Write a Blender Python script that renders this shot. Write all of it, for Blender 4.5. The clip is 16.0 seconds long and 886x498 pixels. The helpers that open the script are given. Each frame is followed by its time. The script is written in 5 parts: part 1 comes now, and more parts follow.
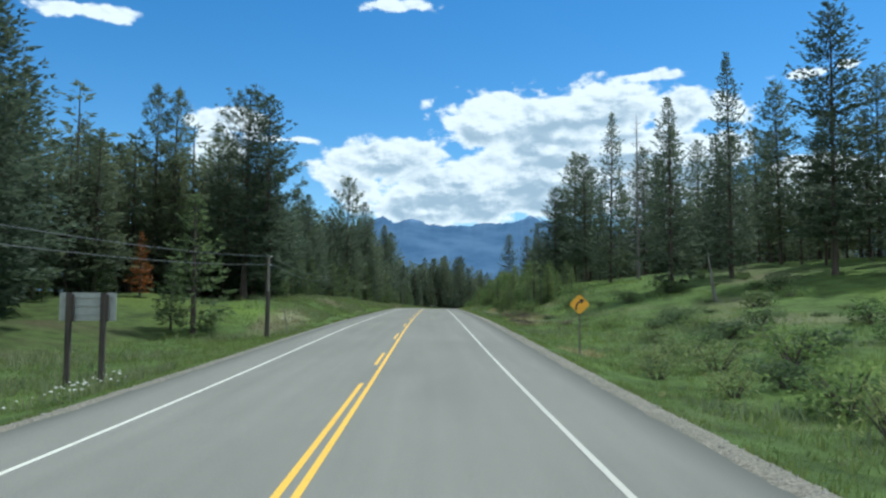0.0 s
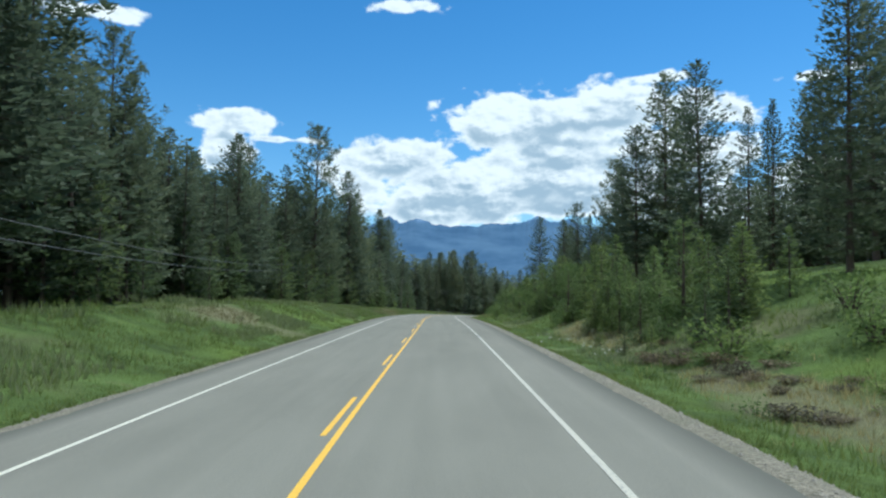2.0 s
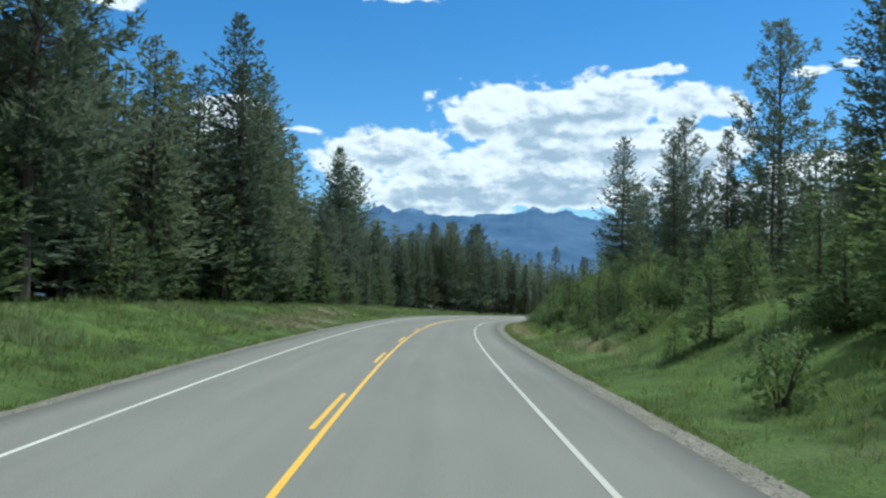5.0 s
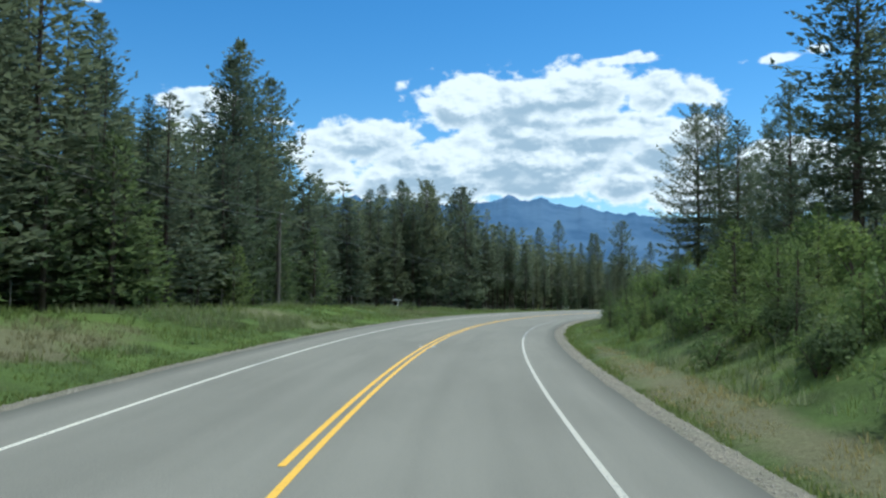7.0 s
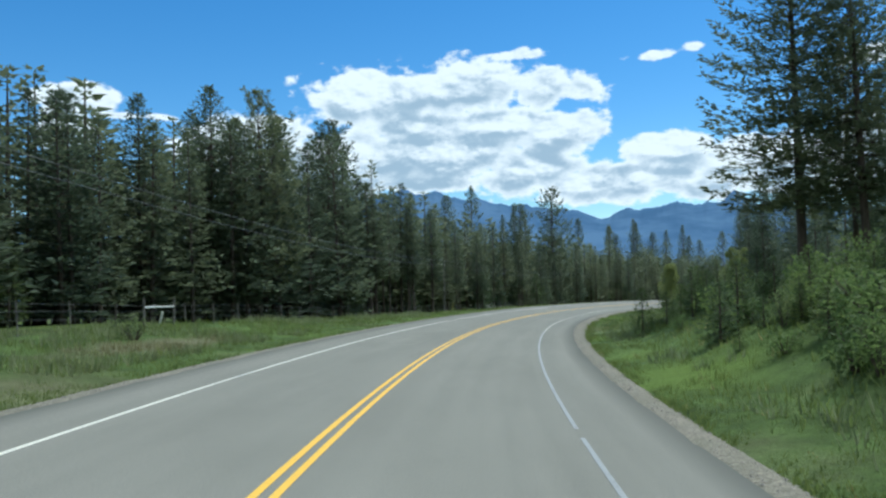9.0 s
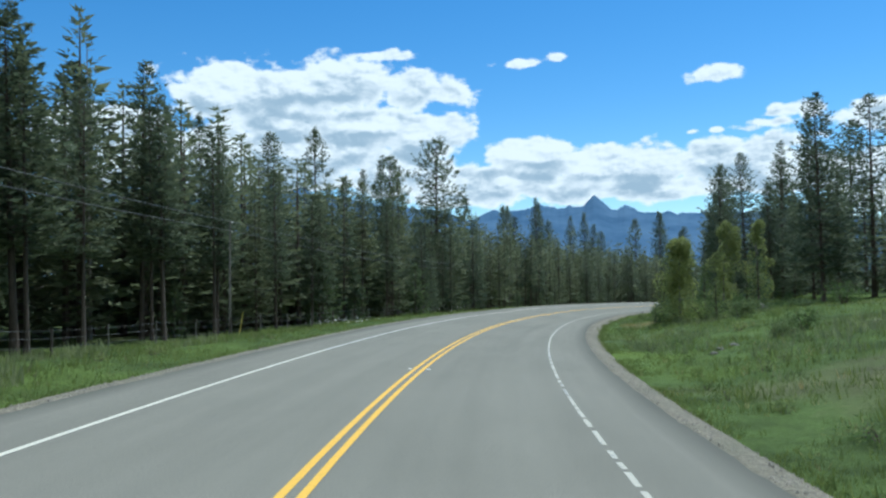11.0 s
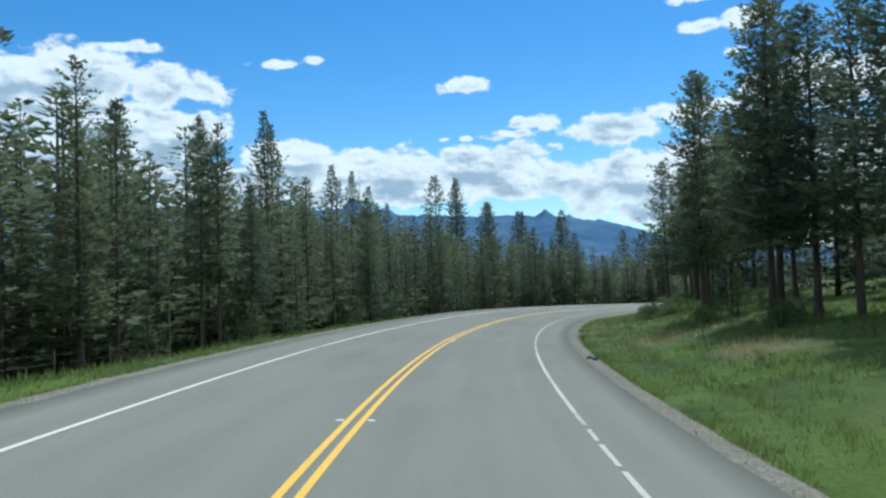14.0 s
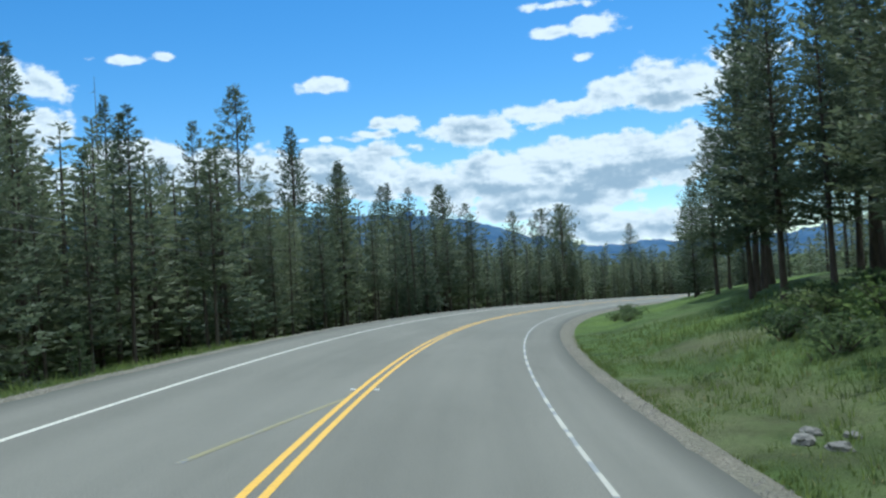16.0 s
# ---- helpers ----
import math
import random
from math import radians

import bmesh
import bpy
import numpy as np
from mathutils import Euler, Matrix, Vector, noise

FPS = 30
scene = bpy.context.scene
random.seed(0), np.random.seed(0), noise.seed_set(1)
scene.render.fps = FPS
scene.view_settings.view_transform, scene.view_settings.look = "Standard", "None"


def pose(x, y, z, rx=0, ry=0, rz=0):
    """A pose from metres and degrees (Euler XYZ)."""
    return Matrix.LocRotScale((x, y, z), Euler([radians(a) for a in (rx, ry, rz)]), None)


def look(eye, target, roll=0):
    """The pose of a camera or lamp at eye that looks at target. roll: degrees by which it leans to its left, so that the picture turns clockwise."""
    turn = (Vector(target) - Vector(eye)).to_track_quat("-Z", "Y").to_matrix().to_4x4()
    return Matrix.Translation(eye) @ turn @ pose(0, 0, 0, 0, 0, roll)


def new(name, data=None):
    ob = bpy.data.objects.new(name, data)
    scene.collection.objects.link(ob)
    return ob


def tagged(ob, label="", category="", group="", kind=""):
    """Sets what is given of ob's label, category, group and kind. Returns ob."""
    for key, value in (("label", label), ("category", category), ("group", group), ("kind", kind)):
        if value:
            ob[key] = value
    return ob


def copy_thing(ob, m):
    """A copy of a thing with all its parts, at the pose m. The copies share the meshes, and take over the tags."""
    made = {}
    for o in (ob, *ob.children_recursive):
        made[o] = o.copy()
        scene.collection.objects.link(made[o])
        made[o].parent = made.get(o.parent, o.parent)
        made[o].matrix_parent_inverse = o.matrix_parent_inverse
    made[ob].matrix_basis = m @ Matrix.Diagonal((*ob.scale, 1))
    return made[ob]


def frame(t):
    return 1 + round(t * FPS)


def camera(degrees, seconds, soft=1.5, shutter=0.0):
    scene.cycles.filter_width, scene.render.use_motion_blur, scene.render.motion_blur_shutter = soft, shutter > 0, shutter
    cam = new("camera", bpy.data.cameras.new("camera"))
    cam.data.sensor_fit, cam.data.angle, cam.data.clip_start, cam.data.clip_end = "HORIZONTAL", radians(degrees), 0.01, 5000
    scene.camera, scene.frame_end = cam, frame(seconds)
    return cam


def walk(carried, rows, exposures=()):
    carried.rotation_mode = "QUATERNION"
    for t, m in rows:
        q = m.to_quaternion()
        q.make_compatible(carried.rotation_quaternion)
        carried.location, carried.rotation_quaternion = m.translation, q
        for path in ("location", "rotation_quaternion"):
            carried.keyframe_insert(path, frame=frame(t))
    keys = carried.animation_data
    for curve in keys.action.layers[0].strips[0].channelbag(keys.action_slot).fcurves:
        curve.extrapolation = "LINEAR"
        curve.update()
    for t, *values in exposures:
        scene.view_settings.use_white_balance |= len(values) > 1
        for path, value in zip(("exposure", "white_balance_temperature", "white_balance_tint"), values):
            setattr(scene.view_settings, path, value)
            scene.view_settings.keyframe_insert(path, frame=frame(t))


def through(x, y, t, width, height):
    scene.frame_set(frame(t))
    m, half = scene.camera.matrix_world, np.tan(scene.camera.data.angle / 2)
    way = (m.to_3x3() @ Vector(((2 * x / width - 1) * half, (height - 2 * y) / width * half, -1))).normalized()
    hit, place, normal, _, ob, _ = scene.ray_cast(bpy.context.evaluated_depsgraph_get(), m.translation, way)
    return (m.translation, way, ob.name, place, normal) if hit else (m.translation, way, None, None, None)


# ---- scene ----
cam = camera(58.5, 16.0, 2.4)
walk(cam, [
    (0.0, pose(1.54, 0.00, 2.12, 93.80, -0.26, -0.89)),
    (0.5, pose(1.55, 12.59, 2.18, 93.88, -0.26, -0.84)),
    (1.0, pose(1.55, 25.19, 2.33, 93.82, -0.41, -0.76)),
    (1.5, pose(1.56, 37.78, 2.52, 93.87, -0.39, -0.57)),
    (2.0, pose(1.59, 50.38, 2.69, 93.87, -0.50, -0.44)),
    (2.5, pose(1.57, 62.98, 2.81, 93.74, -0.53, -0.36)),
    (3.0, pose(1.57, 75.58, 2.88, 93.76, -1.04, -0.40)),
    (3.5, pose(1.58, 88.19, 2.92, 93.75, -1.60, -0.48)),
    (4.0, pose(1.65, 100.83, 2.97, 93.59, -1.55, -0.72)),
    (4.5, pose(1.79, 113.54, 3.00, 93.40, -1.53, -0.86)),
    (5.0, pose(1.87, 126.32, 3.00, 93.21, -1.23, -0.94)),
    (5.5, pose(1.95, 139.17, 2.95, 93.02, -0.93, -1.05)),
    (6.0, pose(2.12, 152.07, 2.87, 92.83, -0.62, -1.30)),
    (6.5, pose(2.45, 165.03, 2.75, 92.64, -0.31, -1.78)),
    (7.0, pose(3.05, 178.03, 2.60, 92.53, -0.27, -2.71)),
    (7.5, pose(3.99, 191.03, 2.45, 92.53, 0.17, -4.33)),
    (8.0, pose(5.35, 203.96, 2.28, 92.39, 0.69, -5.89)),
    (8.5, pose(7.19, 216.81, 2.05, 92.21, 1.18, -7.74)),
    (9.0, pose(9.51, 229.55, 1.77, 92.11, 1.53, -10.21)),
    (9.5, pose(12.17, 242.18, 1.48, 92.07, 1.39, -12.67)),
    (10.0, pose(15.30, 254.59, 1.19, 92.02, 1.25, -15.00)),
    (10.5, pose(18.94, 266.76, 0.91, 91.98, 1.12, -17.35)),
    (11.0, pose(23.09, 278.66, 0.61, 91.93, 0.98, -19.84)),
    (11.5, pose(27.72, 290.27, 0.31, 91.88, 0.85, -22.60)),
    (12.0, pose(32.86, 301.60, 0.02, 91.85, 1.11, -25.68)),
    (12.5, pose(38.54, 312.68, -0.26, 91.83, 1.45, -28.78)),
    (13.0, pose(44.80, 323.44, -0.54, 91.96, 1.58, -31.65)),
    (13.5, pose(51.58, 333.89, -0.86, 91.86, 1.70, -34.45)),
    (14.0, pose(58.81, 344.04, -1.18, 91.75, 1.90, -37.18)),
    (14.5, pose(66.52, 353.75, -1.51, 91.71, 2.40, -39.87)),
    (15.0, pose(74.53, 363.00, -1.86, 91.60, 2.50, -42.36)),
    (15.5, pose(82.81, 371.81, -2.26, 91.46, 2.73, -44.78)),
    (16.0, pose(91.31, 380.16, -2.67, 91.38, 3.22, -47.11)),
], [(0, 0.06, 5640, 1), (5, 0.06, 5620, 1), (9, 0.04, 5580, 1), (12, -0.02, 5490, 1), (16, -0.06, 5440, 1)])

# ---------------------------------------------------------------- world, sun
SUN_AZ, SUN_EL = 66.0, 62.0          # degrees right of the first heading, above the horizon
SKY_STRENGTH = 0.115
SKY_SAT, SKY_VAL, SKY_HUE = 1.32, 1.12, 0.497

# clouds: azimuth and height in degrees, half widths in degrees
CLOUDS_AHEAD = [(5.6, 12.95, 5.73, 2.54), (12.1, 13.36, 6.14, 2.25), (15.7, 15.64, 3.48, 0.37), (-3.0, 10.12, 4.71, 1.72), (-5.9, 9.05, 2.86, 1.64), (2.8, 8.13, 10.23, 2.46), (10.1, 9.07, 8.19, 2.66), (-0.1, 6.49, 6.55, 1.23), (17.6, 13.08, 2.86, 1.84), (20.6, 12.99, 2.05, 1.06), (26.7, 8.36, 3.27, 1.23), (23.5, 6.32, 7.78, 1.56), (16.4, 7.66, 4.91, 2.05), (25.8, 14.94, 1.56, 0.29), (28.3, 15.18, 0.82, 0.29), (-14.3, 12.52, 2.86, 0.9), (-15.0, 10.34, 2.05, 1.64), (-11.1, 11.4, 2.46, 0.2), (-24.0, 18.74, 3.89, 0.57), (-2.1, 20.87, 2.37, 0.45), (14.5, 11.0, 6.0, 1.5), (19.0, 10.2, 3.2, 2.2), (8.5, 10.9, 5.0, 1.2), (4.6, 14.3, 2.8, 1.1), (9.0, 6.9, 8.5, 0.8), (55.0, 4.1, 9.0, 1.2)]
CLOUDS_RIGHT = [(26.4, 8.65, 3.68, 1.31), (32.9, 7.47, 6.55, 1.72), (40.9, 7.51, 5.32, 1.64), (39.7, 13.27, 1.72, 0.41), (44.9, 10.58, 1.02, 0.45), (42.6, 9.86, 1.64, 0.25), (56.5, 16.02, 2.05, 0.41), (33.7, 5.82, 9.41, 0.98), (43.0, 10.62, 0.49, 0.37), (41.2, 9.5, 0.82, 0.2), (39.2, 9.61, 0.37, 0.16), (49.1, 9.9, 1.64, 0.65), (44.0, 10.57, 0.9, 0.37), (42.7, 10.41, 0.49, 0.2), (37.5, 9.59, 0.37, 0.16), (41.1, 9.55, 0.65, 0.2), (54.6, 6.18, 12.28, 2.25), (42.6, 6.52, 5.65, 1.43), (49.9, 9.64, 3.27, 1.23), (55.4, 10.72, 3.48, 0.9), (42.0, 8.4, 5.73, 0.74), (59.1, 6.97, 7.37, 1.84), (64.4, 7.2, 2.86, 1.72), (63.3, 11.74, 5.32, 1.88), (68.8, 12.91, 2.46, 1.39), (58.9, 16.4, 2.46, 0.7), (39.6, 13.39, 2.05, 0.57), (44.9, 10.56, 0.9, 0.57), (41.0, 9.52, 0.82, 0.33), (58.0, 14.22, 0.74, 0.33), (59.5, 2.34, 6.96, 1.47), (57.0, 17.84, 2.46, 0.33)]


def build_world():
    world = bpy.data.worlds.new("sky")
    scene.world = world
    world.use_nodes = True
    nt = world.node_tree
    nt.nodes.clear()
    N, L = nt.nodes.new, nt.links.new

    def math_node(op, a, b=None, c=None, clamp=False):
        n = N("ShaderNodeMath")
        n.operation, n.use_clamp = op, clamp
        for i, v in enumerate((a, b, c)):
            if v is None:
                continue
            if isinstance(v, (int, float)):
                n.inputs[i].default_value = v
            else:
                L(v, n.inputs[i])
        return n.outputs[0]

    sky = N("ShaderNodeTexSky")
    sky.sky_type, sky.sun_disc = "NISHITA", False
    sky.sun_elevation, sky.sun_rotation = radians(SUN_EL), radians(SUN_AZ)
    sky.altitude, sky.air_density, sky.dust_density, sky.ozone_density = 900, 1.0, 0.3, 2.0
    co = N("ShaderNodeTexCoord")
    sep = N("ShaderNodeSeparateXYZ")
    L(co.outputs["Generated"], sep.inputs[0])
    az = math_node("MULTIPLY", math_node("ARCTAN2", sep.outputs[0], sep.outputs[1]), 57.2958)
    el = math_node("MULTIPLY", math_node("ARCSINE", sep.outputs[2]), 57.2958)
    flat = N("ShaderNodeCombineXYZ")
    L(az, flat.inputs[0])
    L(el, flat.inputs[1])

    def fbm(scale, detail, rough, shift=(0, 0, 0), stretch=(1, 1, 1)):
        m = N("ShaderNodeMapping")
        m.inputs["Location"].default_value, m.inputs["Scale"].default_value = shift, stretch
        L(flat.outputs[0], m.inputs["Vector"])
        n = N("ShaderNodeTexNoise")
        n.inputs["Scale"].default_value, n.inputs["Detail"].default_value, n.inputs["Roughness"].default_value = scale, detail, rough
        L(m.outputs[0], n.inputs["Vector"])
        return n.outputs[0]

    # nearest cloud: distance in its own half widths; 0 at its middle, 1 at its rim
    def nearest(lift):
        near = None
        for a, e, ra, re in CLOUDS_AHEAD + CLOUDS_RIGHT:
            ln = N("ShaderNodeVectorMath")
            ln.operation = "MULTIPLY_ADD"
            L(flat.outputs[0], ln.inputs[0])
            ln.inputs[1].default_value = (1 / ra, 1 / re, 0)
            ln.inputs[2].default_value = (-a / ra, (lift - e) / re, 0)
            far = N("ShaderNodeVectorMath")
            far.operation = "LENGTH"
            L(ln.outputs[0], far.inputs[0])
            k = min(1.0, 0.24 + re / 2.2)
            d = math_node("MULTIPLY_ADD", far.outputs["Value"], -k, k)
            near = d if near is None else math_node("SMOOTH_MAX", near, d, 0.25)
        return near

    near, above = nearest(0.0), nearest(1.1)

    # heaped cumulus: round billows at two sizes, with a finer ragged skin
    def billows(shift):
        out = fbm(1.5, 7, 0.66, (7 + shift[0], 2 + shift[1], 0), (0.75, 1.25, 1))
        warp = N("ShaderNodeVectorMath")
        warp.operation = "MULTIPLY_ADD"
        tex = N("ShaderNodeTexNoise")
        tex.inputs["Scale"].default_value, tex.inputs["Detail"].default_value = 0.9, 3
        at = N("ShaderNodeVectorMath")
        at.operation = "ADD"
        L(flat.outputs[0], at.inputs[0])
        at.inputs[1].default_value = (shift[0], shift[1], 0)
        L(at.outputs[0], tex.inputs["Vector"])
        L(tex.outputs["Color"], warp.inputs[0])
        warp.inputs[1].default_value = (1.1, 0.8, 0)
        L(at.outputs[0], warp.inputs[2])
        total = math_node("MULTIPLY", math_node("SUBTRACT", out, 0.5), 0.72)
        for scale, gain in ((0.38, 0.70), (1.0, 0.30)):
            v = N("ShaderNodeTexVoronoi")
            v.feature, v.voronoi_dimensions = "SMOOTH_F1", "2D"
            v.inputs["Scale"].default_value, v.inputs["Smoothness"].default_value = scale, 0.35
            m = N("ShaderNodeMapping")
            m.inputs["Scale"].default_value = (0.8, 1.2, 1)
            L(warp.outputs[0], m.inputs["Vector"])
            L(m.outputs[0], v.inputs["Vector"])
            total = math_node("ADD", total, math_node("MULTIPLY", math_node("SUBTRACT", 0.45, v.outputs["Distance"]), gain))
        return total

    heap, sunward = billows((0, 0)), billows((0.14, 0.26))
    rim = math_node("ADD", math_node("MULTIPLY", heap, 1.15), -0.04)
    # unseen broken cumulus all round and overhead, outside named clouds, added for fill light
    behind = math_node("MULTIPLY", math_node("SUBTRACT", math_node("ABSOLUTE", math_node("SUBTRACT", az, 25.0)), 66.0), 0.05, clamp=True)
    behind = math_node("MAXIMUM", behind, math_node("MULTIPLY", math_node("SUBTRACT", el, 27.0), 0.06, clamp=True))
    fill_cover = math_node("SUBTRACT", math_node("MULTIPLY", behind, 1.60), 1.30)
    body = math_node("ADD", math_node("MAXIMUM", math_node("MULTIPLY", near, 1.35), fill_cover), rim)
    mask = N("ShaderNodeMapRange")
    mask.interpolation_type = "SMOOTHSTEP"
    L(body, mask.inputs["Value"])
    mask.inputs["From Min"].default_value, mask.inputs["From Max"].default_value = -0.06, 0.26
    # lit tops and rims, soft grey hollows inside and on the underside
    def smooth(v, lo, hi, top=1.0):
        n = N("ShaderNodeMapRange")
        n.interpolation_type = "SMOOTHSTEP"
        L(v, n.inputs["Value"])
        n.inputs["From Min"].default_value, n.inputs["From Max"].default_value, n.inputs["To Max"].default_value = lo, hi, top
        return n.outputs[0]

    hollow = fbm(0.36, 7, 0.6, (1.7, 5, 0), (0.62, 1.25, 1))
    under = smooth(math_node("SUBTRACT", above, near), -0.45, 0.35, 0.26)
    inside = smooth(body, 0.08, 0.80)
    grey_part = math_node("MULTIPLY", smooth(math_node("ADD", hollow, under), 0.40, 0.80, 0.95), inside)
    slope = math_node("MULTIPLY", math_node("SUBTRACT", heap, sunward), 1.3)
    grey = math_node("SUBTRACT", math_node("ADD", slope, 0.93), grey_part)
    lit = N("ShaderNodeMapRange")
    lit.interpolation_type = "SMOOTHSTEP"
    L(grey, lit.inputs["Value"])
    lit.inputs["From Min"].default_value, lit.inputs["From Max"].default_value = 0.0, 1.0
    cloud = N("ShaderNodeMix")
    cloud.data_type = "RGBA"
    L(lit.outputs[0], cloud.inputs["Factor"])
    cloud.inputs["A"].default_value = (3.5, 4.4, 5.2, 1)
    cloud.inputs["B"].default_value = (8.1, 8.3, 8.35, 1)
    blue = N("ShaderNodeHueSaturation")
    L(sky.outputs[0], blue.inputs["Color"])
    blue.inputs["Hue"].default_value, blue.inputs["Saturation"].default_value, blue.inputs["Value"].default_value = SKY_HUE, SKY_SAT, SKY_VAL
    both = N("ShaderNodeMix")
    both.data_type = "RGBA"
    L(mask.outputs[0], both.inputs["Factor"])
    L(blue.outputs[0], both.inputs["A"])
    L(cloud.outputs["Result"], both.inputs["B"])
    bg = N("ShaderNodeBackground")
    bg.inputs["Strength"].default_value = SKY_STRENGTH
    L(both.outputs["Result"], bg.inputs["Color"])
    out = N("ShaderNodeOutputWorld")
    L(bg.outputs[0], out.inputs["Surface"])


build_world()
sun_data = bpy.data.lights.new("sun", "SUN")
sun_data.energy, sun_data.angle, sun_data.color = 3.35, radians(0.53), (1.0, 0.95, 0.87)
sun = new("sun", sun_data)
sa, se = radians(SUN_AZ), radians(SUN_EL)
sun.matrix_world = look((0, 0, 60), (-math.sin(sa) * math.cos(se), -math.cos(sa) * math.cos(se), 60 - math.sin(se)))


# ---------------------------------------------------------------- materials
def material(name, build, **kw):
    m = bpy.data.materials.new(name)
    m.use_nodes = True
    nt = m.node_tree
    p = nt.nodes["Principled BSDF"]
    build(nt, p, **kw)
    return m


def noise_node(nt, vec, scale, detail=4.0, rough=0.55, stretch=None):
    if stretch:
        mp = nt.nodes.new("ShaderNodeMapping")
        mp.inputs["Scale"].default_value = stretch
        nt.links.new(vec, mp.inputs["Vector"])
        vec = mp.outputs[0]
    n = nt.nodes.new("ShaderNodeTexNoise")
    n.inputs["Scale"].default_value, n.inputs["Detail"].default_value, n.inputs["Roughness"].default_value = scale, detail, rough
    nt.links.new(vec, n.inputs["Vector"])
    return n.outputs[0]


def ramp(nt, value, *stops):
    r = nt.nodes.new("ShaderNodeValToRGB")
    e = r.color_ramp.elements
    while len(e) < len(stops):
        e.new(0.5)
    for el, (pos, col) in zip(e, stops):
        el.position, el.color = pos, (*col, 1)
    nt.links.new(value, r.inputs[0])
    return r.outputs[0]


def blend(nt, fac, a, b, mode="MIX"):
    n = nt.nodes.new("ShaderNodeMix")
    n.data_type, n.blend_type = "RGBA", mode
    for sock, v in (("Factor", fac), ("A", a), ("B", b)):
        if isinstance(v, (int, float)):
            n.inputs[sock].default_value = v
        elif isinstance(v, tuple):
            n.inputs[sock].default_value = (*v, 1)
        else:
            nt.links.new(v, n.inputs[sock])
    return n.outputs["Result"]


def bump(nt, p, height, strength, dist):
    b = nt.nodes.new("ShaderNodeBump")
    b.inputs["Strength"].default_value, b.inputs["Distance"].default_value = strength, dist
    nt.links.new(height, b.inputs["Height"])
    nt.links.new(b.outputs[0], p.inputs["Normal"])


def coords(nt, kind="Object"):
    return nt.nodes.new("ShaderNodeTexCoord").outputs[kind]


def build_asphalt(nt, p):
    # UV holds metres along and across the road
    uv = coords(nt, "UV")
    grain = noise_node(nt, uv, 55, 3, 0.7)
    patch = noise_node(nt, uv, 0.35, 5, 0.6, (0.35, 1, 1))
    streak = noise_node(nt, uv, 1.6, 3, 0.5, (0.03, 1, 1))
    c = ramp(nt, patch, (0.32, (0.142, 0.147, 0.134)), (0.5, (0.191, 0.197, 0.181)), (0.68, (0.225, 0.230, 0.212)))
    c = blend(nt, 0.5, c, ramp(nt, streak, (0.3, (0.153, 0.159, 0.146)), (0.7, (0.225, 0.230, 0.212))))
    c = blend(nt, 0.30, c, ramp(nt, grain, (0.35, (0.07, 0.07, 0.07)), (0.65, (0.40, 0.40, 0.38))))
    # outer shoulder and tyre paths: darker, oilier
    sep = nt.nodes.new("ShaderNodeSeparateXYZ")
    nt.links.new(uv, sep.inputs[0])
    ab = nt.nodes.new("ShaderNodeMath")
    ab.operation = "ABSOLUTE"
    nt.links.new(sep.outputs[1], ab.inputs[0])
    wob = nt.nodes.new("ShaderNodeMath")
    wob.operation = "MULTIPLY_ADD"
    nt.links.new(patch, wob.inputs[0])
    wob.inputs[1].default_value = 0.5
    nt.links.new(ab.outputs[0], wob.inputs[2])
    mr = nt.nodes.new("ShaderNodeMapRange")
    mr.inputs["From Min"].default_value, mr.inputs["From Max"].default_value = 5.0, 5.6
    nt.links.new(wob.outputs[0], mr.inputs["Value"])
    c = blend(nt, mr.outputs[0], c, (0.120, 0.125, 0.117))
    c = blend(nt, 1.0, c, (1.02, 0.98, 0.90), "MULTIPLY")
    nt.links.new(c, p.inputs["Base Color"])
    p.inputs["Roughness"].default_value = 0.96
    p.inputs["Specular IOR Level"].default_value = 0.12
    bump(nt, p, grain, 0.4, 0.006)


def build_paint(nt, p, col, worn, patchy=0.16):
    uv = coords(nt, "UV")
    g = noise_node(nt, uv, 14, 4, 0.7)
    w = noise_node(nt, uv, patchy, 2, 0.5)
    c = blend(nt, ramp(nt, g, (0.25, (0, 0, 0)), (0.5, (1, 1, 1))), tuple(v * 0.72 for v in col), col)
    add = nt.nodes.new("ShaderNodeMath")
    add.operation = "ADD"
    nt.links.new(g, add.inputs[0])
    nt.links.new(w, add.inputs[1])
    mr = nt.nodes.new("ShaderNodeMapRange")
    mr.inputs["From Min"].default_value, mr.inputs["From Max"].default_value = 0.80 + worn, 0.72 + worn
    nt.links.new(add.outputs[0], mr.inputs["Value"])
    c = blend(nt, mr.outputs[0], c, (0.20, 0.205, 0.2))
    nt.links.new(c, p.inputs["Base Color"])
    p.inputs["Roughness"].default_value = 0.6
    bump(nt, p, g, 0.2, 0.003)


def build_gravel(nt, p):
    o = coords(nt)
    v = nt.nodes.new("ShaderNodeTexVoronoi")
    v.inputs["Scale"].default_value = 22
    nt.links.new(o, v.inputs["Vector"])
    big = noise_node(nt, o, 0.8, 4)
    c = ramp(nt, v.outputs["Color"], (0.1, (0.105, 0.093, 0.068)), (0.9, (0.29, 0.26, 0.20)))
    c = blend(nt, ramp(nt, big, (0.35, (0, 0, 0)), (0.75, (0.7, 0.7, 0.7))), c, (0.13, 0.13, 0.085))
    nt.links.new(c, p.inputs["Base Color"])
    p.inputs["Roughness"].default_value = 0.9
    bump(nt, p, v.outputs["Distance"], 0.8, 0.03)


